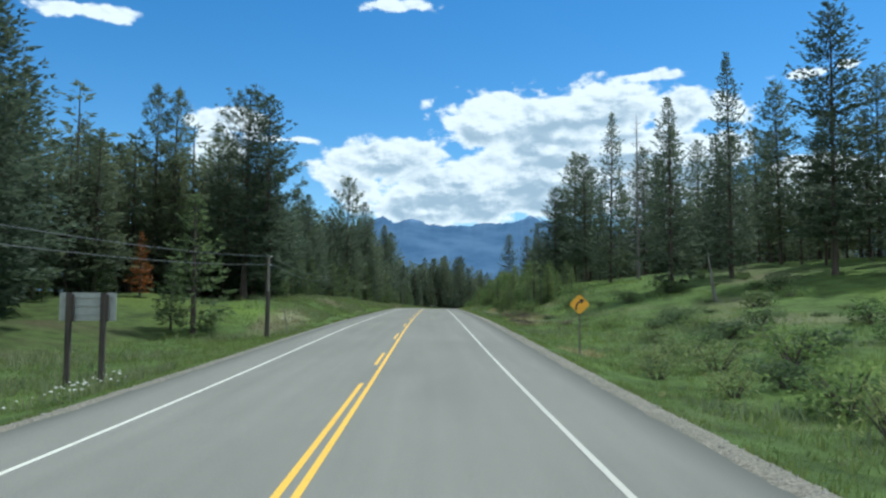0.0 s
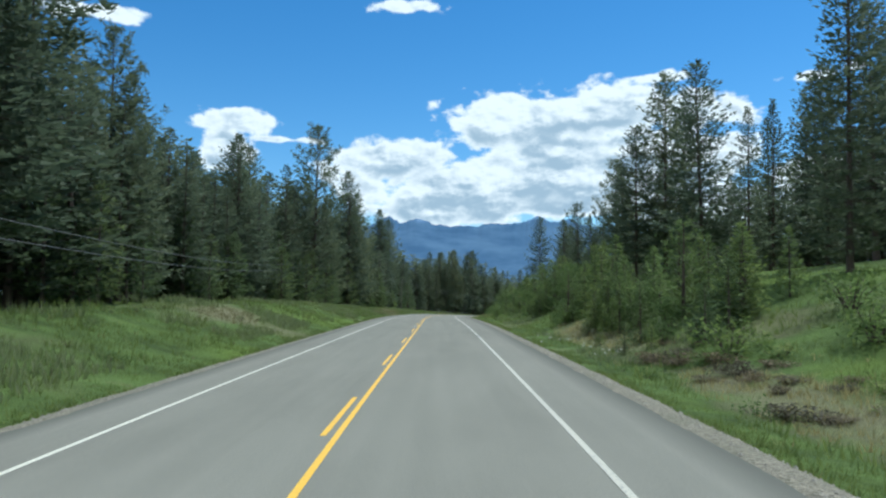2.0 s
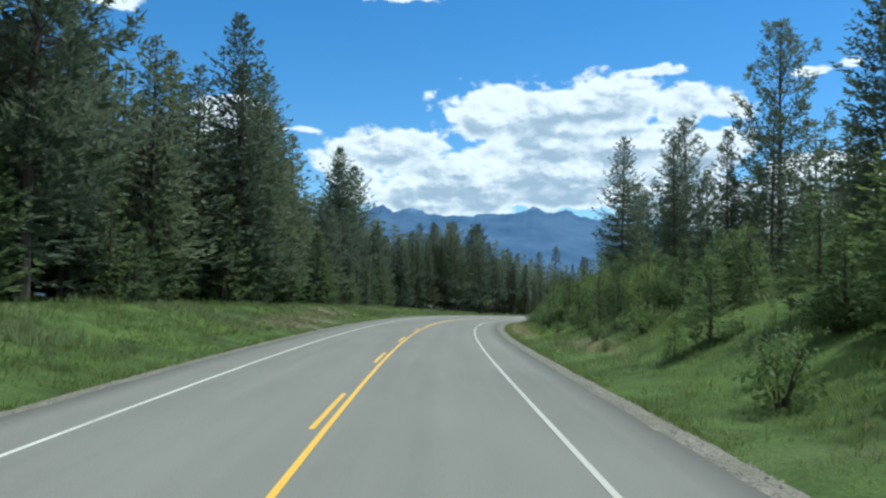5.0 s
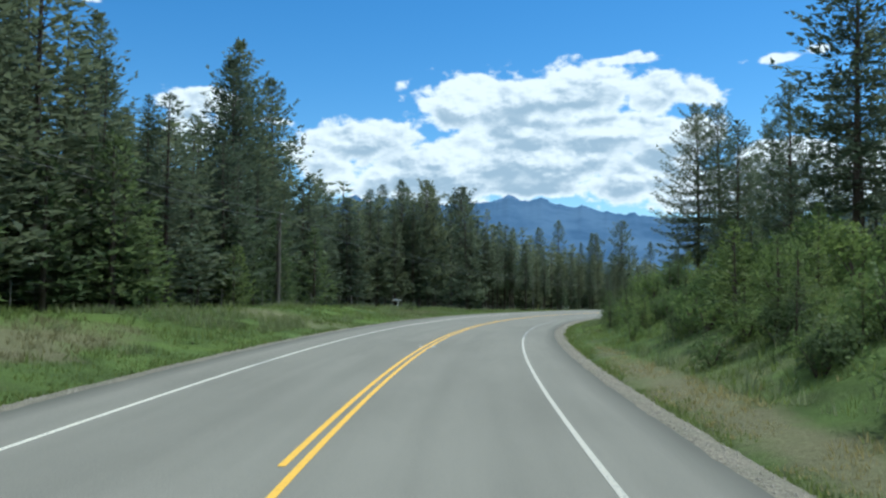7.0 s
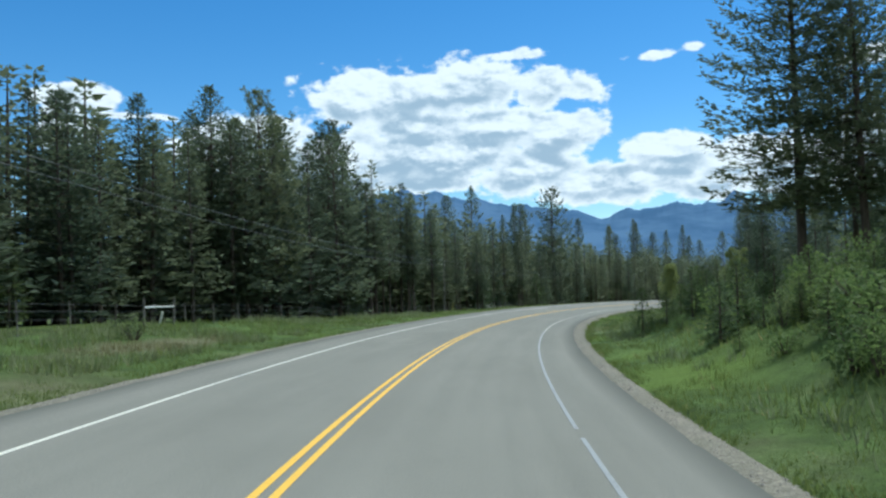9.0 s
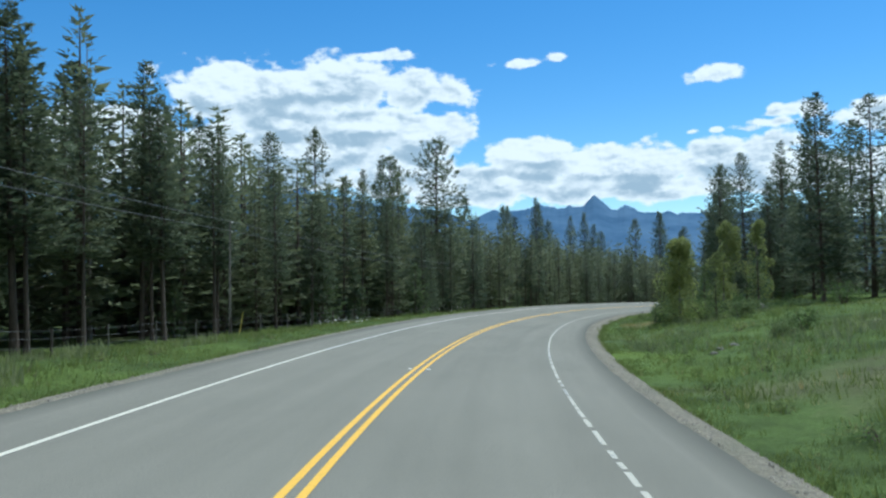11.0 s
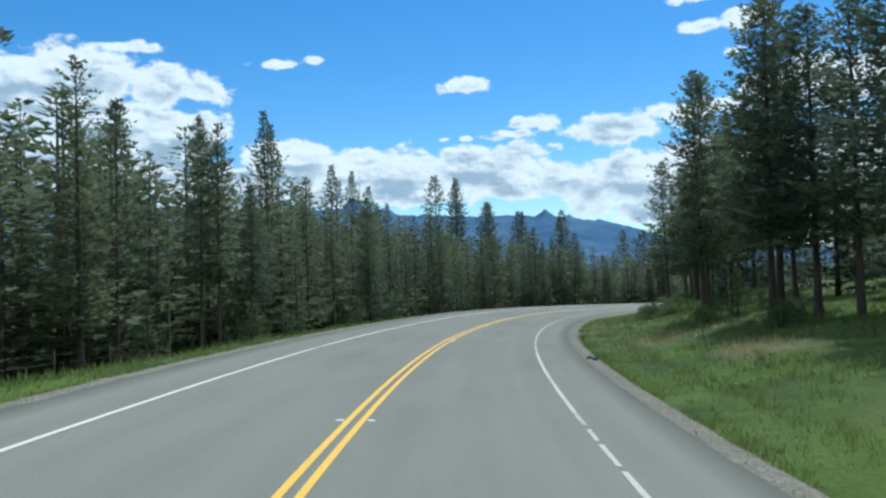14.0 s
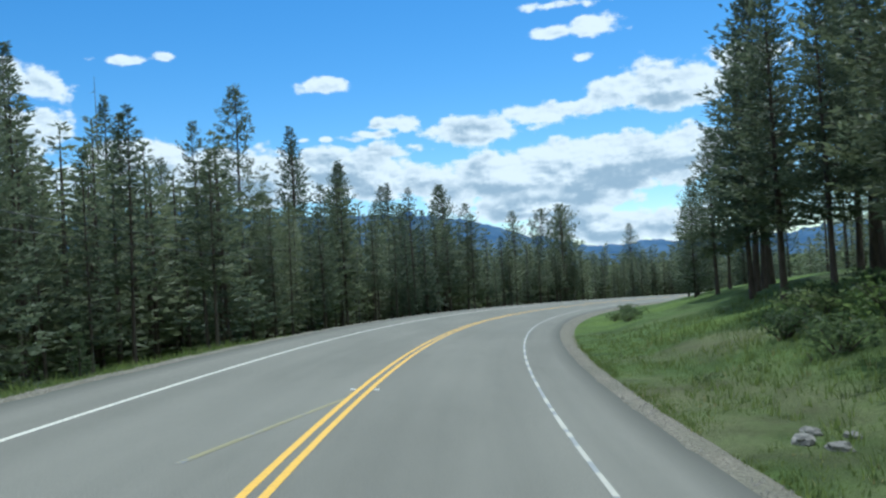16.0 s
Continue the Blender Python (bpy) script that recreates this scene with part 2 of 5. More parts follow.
def build_turf(nt, p, lush, dry, soil, patches=()):
    o = coords(nt)
    big = noise_node(nt, o, 0.07, 5, 0.6)
    mid = noise_node(nt, o, 0.6, 5, 0.6)
    fine = noise_node(nt, o, 9, 5, 0.7)
    c = ramp(nt, mid, (0.32, tuple(v * 0.5 for v in lush)), (0.52, lush), (0.72, tuple(v * 1.4 for v in lush)))
    c = blend(nt, ramp(nt, big, (0.36, (0.75, 0.75, 0.75)), (0.48, (0, 0, 0))), c, tuple(v * k for v, k in zip(lush, (1.55, 1.5, 1.0))))
    c = blend(nt, ramp(nt, big, (0.54, (0, 0, 0)), (0.68, (0.7, 0.7, 0.7))), c, dry)
    c = blend(nt, ramp(nt, mid, (0.66, (0, 0, 0)), (0.76, (0.7, 0.7, 0.7))), c, soil)
    uv = coords(nt, "UV")
    for s, a, rs, ra in patches:
        # bare earth and dead grass, with a ragged rim
        sub_ = nt.nodes.new("ShaderNodeVectorMath")
        sub_.operation = "SUBTRACT"
        nt.links.new(uv, sub_.inputs[0])
        sub_.inputs[1].default_value = (s, a, 0)
        mul = nt.nodes.new("ShaderNodeVectorMath")
        mul.operation = "MULTIPLY"
        nt.links.new(sub_.outputs[0], mul.inputs[0])
        mul.inputs[1].default_value = (1 / rs, 1 / ra, 0)
        ln = nt.nodes.new("ShaderNodeVectorMath")
        ln.operation = "LENGTH"
        nt.links.new(mul.outputs[0], ln.inputs[0])
        ma = nt.nodes.new("ShaderNodeMath")
        ma.operation = "MULTIPLY_ADD"
        nt.links.new(mid, ma.inputs[0])
        ma.inputs[1].default_value = 1.6
        nt.links.new(ln.outputs["Value"], ma.inputs[2])
        mr = nt.nodes.new("ShaderNodeMapRange")
        mr.inputs["From Min"].default_value, mr.inputs["From Max"].default_value, mr.inputs["To Max"].default_value = 1.9, 1.2, 0.75
        nt.links.new(ma.outputs[0], mr.inputs["Value"])
        c = blend(nt, mr.outputs[0], c, dry)
    c = blend(nt, 0.55, c, ramp(nt, fine, (0.3, (0.55, 0.55, 0.55)), (0.7, (1.35, 1.35, 1.35))), "MULTIPLY")
    nt.links.new(c, p.inputs["Base Color"])
    p.inputs["Roughness"].default_value = 0.95
    p.inputs["Specular IOR Level"].default_value = 0.15
    bump(nt, p, fine, 0.9, 0.12)


def build_leaf(nt, p, a, b, through=0.3, vary=0.35):
    info = nt.nodes.new("ShaderNodeObjectInfo")
    geo = nt.nodes.new("ShaderNodeNewGeometry")
    c = ramp(nt, geo.outputs["Random Per Island"], (0.0, a), (1.0, b))
    tone = ramp(nt, info.outputs["Random"], (0.0, (1 - vary, 1 - vary * 0.9, 1 - vary)), (0.5, (1, 1, 0.95)), (1.0, (1 + vary * 0.9, 1 + vary * 0.6, 1.0)))
    c = blend(nt, 1.0, c, tone, "MULTIPLY")
    nt.links.new(c, p.inputs["Base Color"])
    p.inputs["Roughness"].default_value = 0.65
    p.inputs["Specular IOR Level"].default_value = 0.25
    tr = nt.nodes.new("ShaderNodeBsdfTranslucent")
    nt.links.new(c, tr.inputs["Color"])
    mix = nt.nodes.new("ShaderNodeMixShader")
    mix.inputs[0].default_value = through
    nt.links.new(p.outputs[0], mix.inputs[1])
    nt.links.new(tr.outputs[0], mix.inputs[2])
    nt.links.new(mix.outputs[0], nt.nodes["Material Output"].inputs["Surface"])


def build_bark(nt, p, a, b):
    o = coords(nt)
    n = noise_node(nt, o, 6, 6, 0.65, (1, 1, 0.18))
    c = ramp(nt, n, (0.3, a), (0.7, b))
    nt.links.new(c, p.inputs["Base Color"])
    p.inputs["Roughness"].default_value = 0.95
    bump(nt, p, n, 1.0, 0.05)


def build_plain(nt, p, col, rough=0.6, metal=0.0, spread=0.12, scale=6.0):
    o = coords(nt)
    n = noise_node(nt, o, scale, 5, 0.6)
    c = ramp(nt, n, (0.25, tuple(v * (1 - spread) for v in col)), (0.75, tuple(v * (1 + spread) for v in col)))
    nt.links.new(c, p.inputs["Base Color"])
    p.inputs["Roughness"].default_value, p.inputs["Metallic"].default_value = rough, metal


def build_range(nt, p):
    # far mountains: the blue haze of distance is mixed into colour and glow
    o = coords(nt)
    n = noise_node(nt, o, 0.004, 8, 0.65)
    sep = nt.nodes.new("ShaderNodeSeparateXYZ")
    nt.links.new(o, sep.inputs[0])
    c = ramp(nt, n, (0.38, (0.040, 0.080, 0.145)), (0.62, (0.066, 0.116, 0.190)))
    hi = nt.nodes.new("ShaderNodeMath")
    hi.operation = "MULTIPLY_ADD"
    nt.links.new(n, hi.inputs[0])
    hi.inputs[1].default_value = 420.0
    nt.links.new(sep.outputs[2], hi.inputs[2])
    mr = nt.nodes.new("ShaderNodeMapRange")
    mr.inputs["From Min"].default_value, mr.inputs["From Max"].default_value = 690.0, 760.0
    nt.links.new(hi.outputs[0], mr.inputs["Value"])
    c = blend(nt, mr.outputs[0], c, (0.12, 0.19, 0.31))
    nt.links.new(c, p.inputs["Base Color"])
    # the same blue glows faintly, in place of light scattered by the air
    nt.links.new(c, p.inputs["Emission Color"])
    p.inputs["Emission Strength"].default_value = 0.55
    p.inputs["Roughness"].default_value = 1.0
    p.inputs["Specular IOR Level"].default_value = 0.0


ASPHALT = material("asphalt", build_asphalt)
YELLOW = material("yellow_paint", build_paint, col=(0.80, 0.47, 0.045), worn=-0.10)
WHITE = material("white_paint", build_paint, col=(0.66, 0.64, 0.54), worn=0.02)
GREY_WHITE = material("greyed_white_paint", build_paint, col=(0.50, 0.48, 0.40), worn=0.07)
THIN = material("thin_white_paint", build_paint, col=(0.29, 0.30, 0.29), worn=0.08, patchy=0.9)
CHIPPED = material("chipped_white_paint", build_paint, col=(0.62, 0.61, 0.56), worn=0.12, patchy=1.1)
FADED = material("faded_paint", build_paint, col=(0.27, 0.245, 0.12), worn=0.12, patchy=0.8)
GRAVEL = material("gravel", build_gravel)
# bare places beside the road: metres along, metres to the right, half lengths
BARE = [(92, -10, 8, 2.2), (126, -10.5, 6, 1.6), (212, -8.2, 13, 2.0), (228, -10, 8, 2.0), (287, -9.5, 6, 1.6), (122, 9.5, 11, 1.5), (190, 8.4, 6, 0.8), (373, 8.8, 5, 1.6),
        (414, 11, 4, 1.5), (98, 9.6, 8, 1.7), (64, 8.0, 2.5, 1.0), (222, 7.0, 24, 0.8), (398, 10.2, 5, 1.6), (426, 9.5, 4, 1.4)]
TURF = material("verge_turf", build_turf, lush=(0.090, 0.136, 0.038), dry=(0.20, 0.185, 0.11), soil=(0.145, 0.15, 0.07), patches=BARE)
FLOOR = material("forest_floor", build_turf, lush=(0.075, 0.105, 0.032), dry=(0.10, 0.085, 0.05), soil=(0.07, 0.06, 0.04))
BLADE = material("grass_blade", build_leaf, a=(0.112, 0.162, 0.048), b=(0.172, 0.220, 0.075), through=0.55)
STRAW = material("dry_grass", build_leaf, a=(0.19, 0.18, 0.085), b=(0.34, 0.32, 0.18), through=0.5)
NEEDLE = material("fir_needles", build_leaf, a=(0.104, 0.137, 0.095), b=(0.154, 0.190, 0.124), through=0.44)
PINE = material("pine_needles", build_leaf, a=(0.110, 0.140, 0.093), b=(0.162, 0.196, 0.122), through=0.44)
YOUNG = material("young_needles", build_leaf, a=(0.118, 0.170, 0.062), b=(0.180, 0.242, 0.090), through=0.55)
SAPGREEN = material("small_fir_needles", build_leaf, a=(0.085, 0.126, 0.060), b=(0.145, 0.195, 0.088), through=0.55)
SHRUB = material("shrub_leaves", build_leaf, a=(0.092, 0.146, 0.052), b=(0.165, 0.235, 0.085), through=0.58)
ASPEN = material("aspen_leaves", build_leaf, a=(0.150, 0.195, 0.085), b=(0.260, 0.310, 0.135), through=0.58)
SEDGE = material("grey_green_grass", build_leaf, a=(0.135, 0.172, 0.085), b=(0.240, 0.275, 0.155), through=0.55)
BRUSH = material("dry_brush", build_leaf, a=(0.085, 0.072, 0.05), b=(0.19, 0.165, 0.115), through=0.3)
RUST = material("rust_needles", build_leaf, a=(0.17, 0.06, 0.02), b=(0.34, 0.15, 0.05), through=0.2)
BARK = material("bark", build_bark, a=(0.045, 0.035, 0.028), b=(0.12, 0.095, 0.075))
GREY_BARK = material("weathered_wood", build_bark, a=(0.10, 0.095, 0.085), b=(0.24, 0.225, 0.20))
DARK_WOOD = material("creosote_wood", build_bark, a=(0.035, 0.03, 0.026), b=(0.09, 0.075, 0.06))
POLE_WOOD = material("weathered_pole", build_bark, a=(0.09, 0.08, 0.07), b=(0.22, 0.20, 0.17))
SIGN_YELLOW = material("sign_yellow", build_plain, col=(0.85, 0.40, 0.02), rough=0.45)
SIGN_BLACK = material("sign_black", build_plain, col=(0.02, 0.02, 0.02), rough=0.5)
METAL = material("galvanised_steel", build_plain, col=(0.32, 0.33, 0.33), rough=0.45, metal=0.7)
BOARD = material("grey_plywood", build_plain, col=(0.34, 0.35, 0.33), rough=0.7)
CABLE = material("cable", build_plain, col=(0.10, 0.10, 0.10), rough=0.6)
ROCK = material("rock", build_plain, col=(0.22, 0.21, 0.19), rough=0.9, spread=0.4, scale=3.0)
STONE = material("gravel_stone", build_plain, col=(0.27, 0.25, 0.215), rough=0.9, spread=0.45, scale=1.5)
PALE = material("pale_paint", build_plain, col=(0.75, 0.74, 0.70), rough=0.5)
STAKE = material("stake_yellow", build_plain, col=(0.62, 0.50, 0.12), rough=0.6)
FLOWER = material("white_petals", build_plain, col=(0.55, 0.55, 0.50), rough=0.7)
RANGE = material("haze_tinted_rock", build_range)


# ---------------------------------------------------------------- the road's line
KNOT = 25.0
CURVE = [0.36, 0.19, 0.01, -0.14, -0.1, 0.14, 0.03, -0.69, -1.68, -2.62, -2.98, -3.11, -3.24, -3.63, -4.02, -3.75, -3.31, -3.3, -3.62, -3.73, -3.94, -4.14, -4.36, -4.57, -4.78]      # 1/km, right turns negative
GRADE = [-1.91, -0.47, 1.19, 1.33, 0.54, 0.38, 0.02, -0.52, -0.98, -1.11, -1.92, -2.22, -2.3, -2.37, -2.14, -2.54, -2.58, -3.27, -3.15, -3.66, -3.93, -3.99, -3.93, -3.83, -3.71]      # per cent
BANK = [0.23, -0.81, -1.99, -2.82, -2.74, -2.32, -1.96, -0.64, 0.93, 2.51, 3.9, 5.03, 5.17, 5.53, 6.11, 6.73, 7.75, 8.93, 9.81, 9.73, 9.18, 8.24, 7.07, 5.79, 4.47]       # per cent, right side low
S0, S1, SZERO = -200.0, 860.0, 30.0


def spline(xk, yk, xs):
    n = len(xk)
    h = np.diff(xk)
    A, b = np.eye(n), np.zeros(n)
    for i in range(1, n - 1):
        A[i, i - 1:i + 2] = h[i - 1], 2 * (h[i - 1] + h[i]), h[i]
        b[i] = 6 * ((yk[i + 1] - yk[i]) / h[i] - (yk[i] - yk[i - 1]) / h[i - 1])
    m = np.linalg.solve(A, b)
    i = np.clip(np.searchsorted(xk, xs) - 1, 0, n - 2)
    d, hh = xs - xk[i], h[i]
    return yk[i] + d * ((yk[i + 1] - yk[i]) / hh - hh * (2 * m[i] + m[i + 1]) / 6) + d * d * m[i] / 2 + d ** 3 * (m[i + 1] - m[i]) / (6 * hh)


SS = np.arange(S0, S1 + 0.5, 1.0)
knots = KNOT * np.arange(len(CURVE))
inside = np.clip(SS, 0, knots[-1])
fade = np.clip(1 - (SS - 600) / 60, 0, 1) * np.clip(1 + SS / 30, 0, 1)
KAP = spline(knots, np.array(CURVE), inside) / 1000 * fade
GRD = spline(knots, np.array(GRADE), inside) / 100 * fade
BNK = spline(knots, np.array(BANK), inside) / 100 * fade
IZ = int(SZERO - S0)
PSI = np.cumsum(KAP)
PSI -= PSI[IZ]
LINE = np.stack([np.cumsum(-np.sin(PSI)), np.cumsum(np.cos(PSI)), np.cumsum(GRD)], -1)
LINE -= LINE[IZ]


def road_point(s, a, up=0.0):
    """Road coordinates to the world: s along the centre line, a to its right."""
    s, a = np.broadcast_arrays(np.asarray(s, float), np.asarray(a, float))
    p = np.stack([np.interp(s, SS, LINE[:, i]) for i in range(3)], -1)
    t, b = np.interp(s, SS, PSI), np.interp(s, SS, BNK)
    return p + np.stack([np.cos(t) * a, np.sin(t) * a, up - b * np.clip(a, -6.3, 6.3)], -1)


# ground heights beside the road, relative to its centre, at these distances from it
OFF = np.array([6.0, 8.5, 12.0, 17.0, 25.0, 45.0, 110.0])
RIGHT_SIDE = {-200: (-.5, -.3, 0, .2, 1.5, 3), 60: (-.5, -.3, 0, .3, 1.5, 4), 85: (-.5, -.2, .4, 1.4, 4, 6), 105: (-.3, .5, 2.0, 3.7, 6, 8),
              125: (0, 1.4, 3.0, 4.3, 6.5, 8), 150: (.2, 1.8, 3.2, 4.2, 6, 8), 200: (.2, 1.8, 3.2, 4.0, 6, 8), 235: (.1, 1.7, 3.2, 4, 5, 7),
              265: (.1, 1.8, 3.3, 4.4, 5.5, 6.5), 300: (-.1, 1.1, 2.8, 4, 5, 6), 322: (-.3, .5, 1.6, 2.5, 3.5, 4), 345: (-.5, 0, .8, 1.3, 2, 3), 400: (-.4, .2, .9, 1.3, 2.5, 3),
              440: (-.5, 0, .8, 1.6, 3, 4), 470: (-.5, .1, 1.2, 2.4, 4, 5), 860: (-.5, 0, .8, 1.5, 2, 3)}
LEFT_SIDE = {-200: (-.5, -.4, 0, .2, .5, 1), 60: (-.7, -.8, -.6, -.3, .3, 1), 84: (-.75, -1.15, -.6, .2, .8, 1.2), 100: (.2, 1.2, 1.8, 2, 2.2, 2.4),
             140: (.5, 1.6, 2.1, 2.1, 2.2, 2.3), 190: (.4, 1.3, 1.8, 1.8, 1.8, 1.8), 230: (.4, 1.2, 1.5, 1.5, 1.5, 1.5), 265: (.4, 1.1, 1.35, 1.35, 1.3, 1.2),
             300: (.3, .7, .9, .9, .8, .6), 325: (.25, .3, .3, .2, .1, 0), 346: (.2, 0, -.4, -.6, -.7, -.8),
             385: (.1, -.3, -.7, -.9, -1, -1.2), 420: (0, -.7, -1, -1.2, -1.5, -2), 860: (0, -.8, -1.2, -1.5, -2, -2)}


def side_height(table, s, d):
    ks = np.array(sorted(table), float)
    rows = np.array([table[k] for k in sorted(table)], float)
    cols = [np.interp(s, ks, rows[:, i]) for i in range(rows.shape[1])]
    out = np.zeros_like(d)
    edge = np.zeros_like(d) - 0.14
    vals = [edge] + cols
    d2 = np.clip(d, OFF[0], OFF[-1])
    for i in range(len(OFF) - 1):
        m = (d2 >= OFF[i]) & (d2 <= OFF[i + 1])
        u = (d2 - OFF[i]) / (OFF[i + 1] - OFF[i])
        out = np.where(m, vals[i] * (1 - u) + vals[i + 1] * u, out)
    return out


def wave(x, y):
    return (np.sin(x * 0.31 + 1.3 * np.sin(y * 0.17)) * np.sin(y * 0.27 + 1.1 * np.sin(x * 0.13)) * 0.5
            + np.sin(x * 0.9 + y * 0.4) * np.sin(y * 0.8 - x * 0.35) * 0.22)


def ground_height(s, a):
    """World z of the ground at road coordinates."""
    s, a = np.broadcast_arrays(np.asarray(s, float), np.asarray(a, float))
    z = np.interp(s, SS, LINE[:, 2])
    b = np.interp(s, SS, BNK)
    d = np.abs(a)
    rel = np.where(a > 0, side_height(RIGHT_SIDE, s, d), side_height(LEFT_SIDE, s, d))
    tilt = -b * np.clip(a, -6.0, 6.0) * np.clip(1 - (d - 6.0) / 4.0, 0, 1)
    rough = wave(s, a) * np.clip((d - 6.3) / 5, 0, 1) * np.clip(0.12 + d / 200, 0, 0.5)
    return z + rel + tilt + rough


def to_road(x, y):
    """World places to road coordinates, by the nearest point of the centre line."""
    x, y = np.asarray(x, float).ravel(), np.asarray(y, float).ravel()
    s, a = np.empty_like(x), np.empty_like(x)
    for i in range(0, len(x), 4000):
        q = slice(i, i + 4000)
        j = np.argmin((x[q, None] - LINE[None, ::2, 0]) ** 2 + (y[q, None] - LINE[None, ::2, 1]) ** 2, axis=1) * 2
        dx, dy, t = x[q] - LINE[j, 0], y[q] - LINE[j, 1], PSI[j]
        s[q] = SS[j] - dx * np.sin(t) + dy * np.cos(t)
        a[q] = dx * np.cos(t) + dy * np.sin(t)
    return s, a


def place(s, a, up=0.0):
    p = road_point(s, a)
    return Vector((float(p[0]), float(p[1]), float(ground_height(s, a)) + up))


def heading(s):
    return math.degrees(float(np.interp(s, SS, PSI)))


# ---------------------------------------------------------------- mesh helpers
def mesh_from(name, verts, faces, mats, uv=None, slots=None, smooth=False):
    me = bpy.data.meshes.new(name)
    me.from_pydata(verts, [], faces)
    for m in mats:
        me.materials.append(m)
    if uv is not None:
        layer = me.uv_layers.new(name="metres")
        idx = np.empty(len(me.loops), dtype=np.int32)
        me.loops.foreach_get("vertex_index", idx)
        layer.data.foreach_set("uv", np.asarray(uv, dtype=np.float32)[idx].ravel())
    if slots is not None:
        me.polygons.foreach_set("material_index", np.asarray(slots, dtype=np.int32))
    if smooth:
        me.polygons.foreach_set("use_smooth", np.ones(len(me.polygons), dtype=bool))
    me.update()
    return me


def part(name, bm, mat, parent=None, label=""):
    me = bpy.data.meshes.new(name)
    bm.to_mesh(me)
    bm.free()
    me.materials.append(mat)
    ob = new(name, me)
    ob.parent = parent
    return tagged(ob, label)


def sub(name, me, parent, label=""):
    ob = new(name, me)
    ob.parent = parent
    return tagged(ob, label)


def strip(name, s_list, a_list, up, mat, smooth=True, height=None, uv=True, drift=None):
    """A ribbon along the road: rows along s, columns across a."""
    s_g, a_g = np.meshgrid(s_list, a_list, indexing="ij")
    if drift is not None:
        a_g = a_g + drift(s_g)
    p = road_point(s_g.ravel(), a_g.ravel(), up)
    if height is not None:
        p[:, 2] = height(s_g.ravel(), a_g.ravel())
    nc = len(a_list)
    i = np.arange((len(s_list) - 1) * nc).reshape(-1, nc)[:, :-1].ravel()
    faces = np.stack([i, i + 1, i + 1 + nc, i + nc], -1)
    return mesh_from(name, p.tolist(), faces.tolist(), [mat], uv=np.stack([s_g.ravel(), a_g.ravel()], -1), smooth=smooth)


# ---------------------------------------------------------------- road, verges, ground
WL, WR = 3.74, 3.74
LONG = np.arange(S0 + 20, S1 - 40, 2.5)
tar_across = np.array([-5.5, -5.4, -3.7, -2, 0, 2, 3.7, 5.3, 5.4])
road = tagged(new("road", strip("road", LONG, tar_across, 0.0, ASPHALT)), "grey worn asphalt two-lane highway curving to the right", "road", kind="structure")
for side, name in ((-1, "shoulder_left"), (1, "shoulder_right")):
    cols = np.array([5.2, 5.45, 5.75, 6.0, 6.4, 7.2]) * side
    lift = {5.2: -0.05, 5.45: 0.012, 5.75: -0.01, 6.0: -0.09, 6.4: -0.3, 7.2: -0.9}

    def shoulder_z(s, a, lift=lift):
        base = road_point(s, a)[:, 2]
        k = np.array(sorted(lift))
        jit = 0.02 * np.sin(s * 2.1) * np.sin(s * 0.7 + a * 9)
        return base + np.interp(np.abs(a), k, [lift[q] for q in k]) + jit
    s_fine = np.arange(S0 + 20, S1 - 40, 0.8)
    cs = np.sort(cols)
    tagged(new(name, strip(name, s_fine, cs, 0, GRAVEL, height=shoulder_z)), "pale gravel shoulder beside the asphalt", "shoulder", kind="structure")


def line_strip(name, s_a, s_b, a, width, mat, label, drift=None):
    n = max(2, int((s_b - s_a) / 2.0) + 1)
    return tagged(sub(name, strip(name, np.linspace(s_a, s_b, n), np.array([a - width / 2, a + width / 2]), 0.006, mat, drift=drift), road), label)


for s_a, s_b, mat in ((S0 + 25, 338, WHITE), (338, 376, CHIPPED), (376, 760, WHITE)):
    line_strip("edge_line", s_a, s_b, -WL, 0.10, mat, "white painted edge line, thin and slightly worn")


def narrow(s):
    # the right lane is a little narrower on the first straight
    return np.interp(s, [36, 58, 85, 125, 305, 330, 385, 405], [-0.06, -0.125, -0.125, 0.0, 0.0, -0.05, -0.05, 0.0])


WORN = "white painted edge line, worn thin by traffic"
for s_a, s_b, mat in ((S0 + 25, 203, WHITE), (203, 250, WHITE), (250, 272.6, THIN), (273.4, 308, THIN), (402, 418, WHITE), (418, 500, THIN), (500, 760, WHITE)):
    line_strip("edge_line", s_a, s_b, WR, 0.095 if mat is WHITE else 0.075, GREY_WHITE if mat is WHITE else mat, "white painted edge line, thin and slightly worn" if mat is WHITE else WORN, narrow)
def paint_scraps(s_a, s_b, seed, gap):
    """What is left of the edge line where wheels have cut across it."""
    rng = random.Random(seed)
    s, verts, faces, uv = s_a, [], [], []
    while s < s_b:
        ln = rng.uniform(0.35, 1.5)
        for q in (s, s + ln):
            for e in (-1, 1):
                a = WR + float(narrow(q)) + e * rng.uniform(0.036, 0.048)
                verts.append(tuple(road_point(q, a, 0.007)))
                uv.append((q, a))
        b = len(verts) - 4
        faces.append((b, b + 1, b + 3, b + 2))
        s += ln + rng.uniform(*gap)
    sub("edge_line", mesh_from("edge_line", verts, faces, [GREY_WHITE], uv=uv), road, "white edge line worn into short scraps")


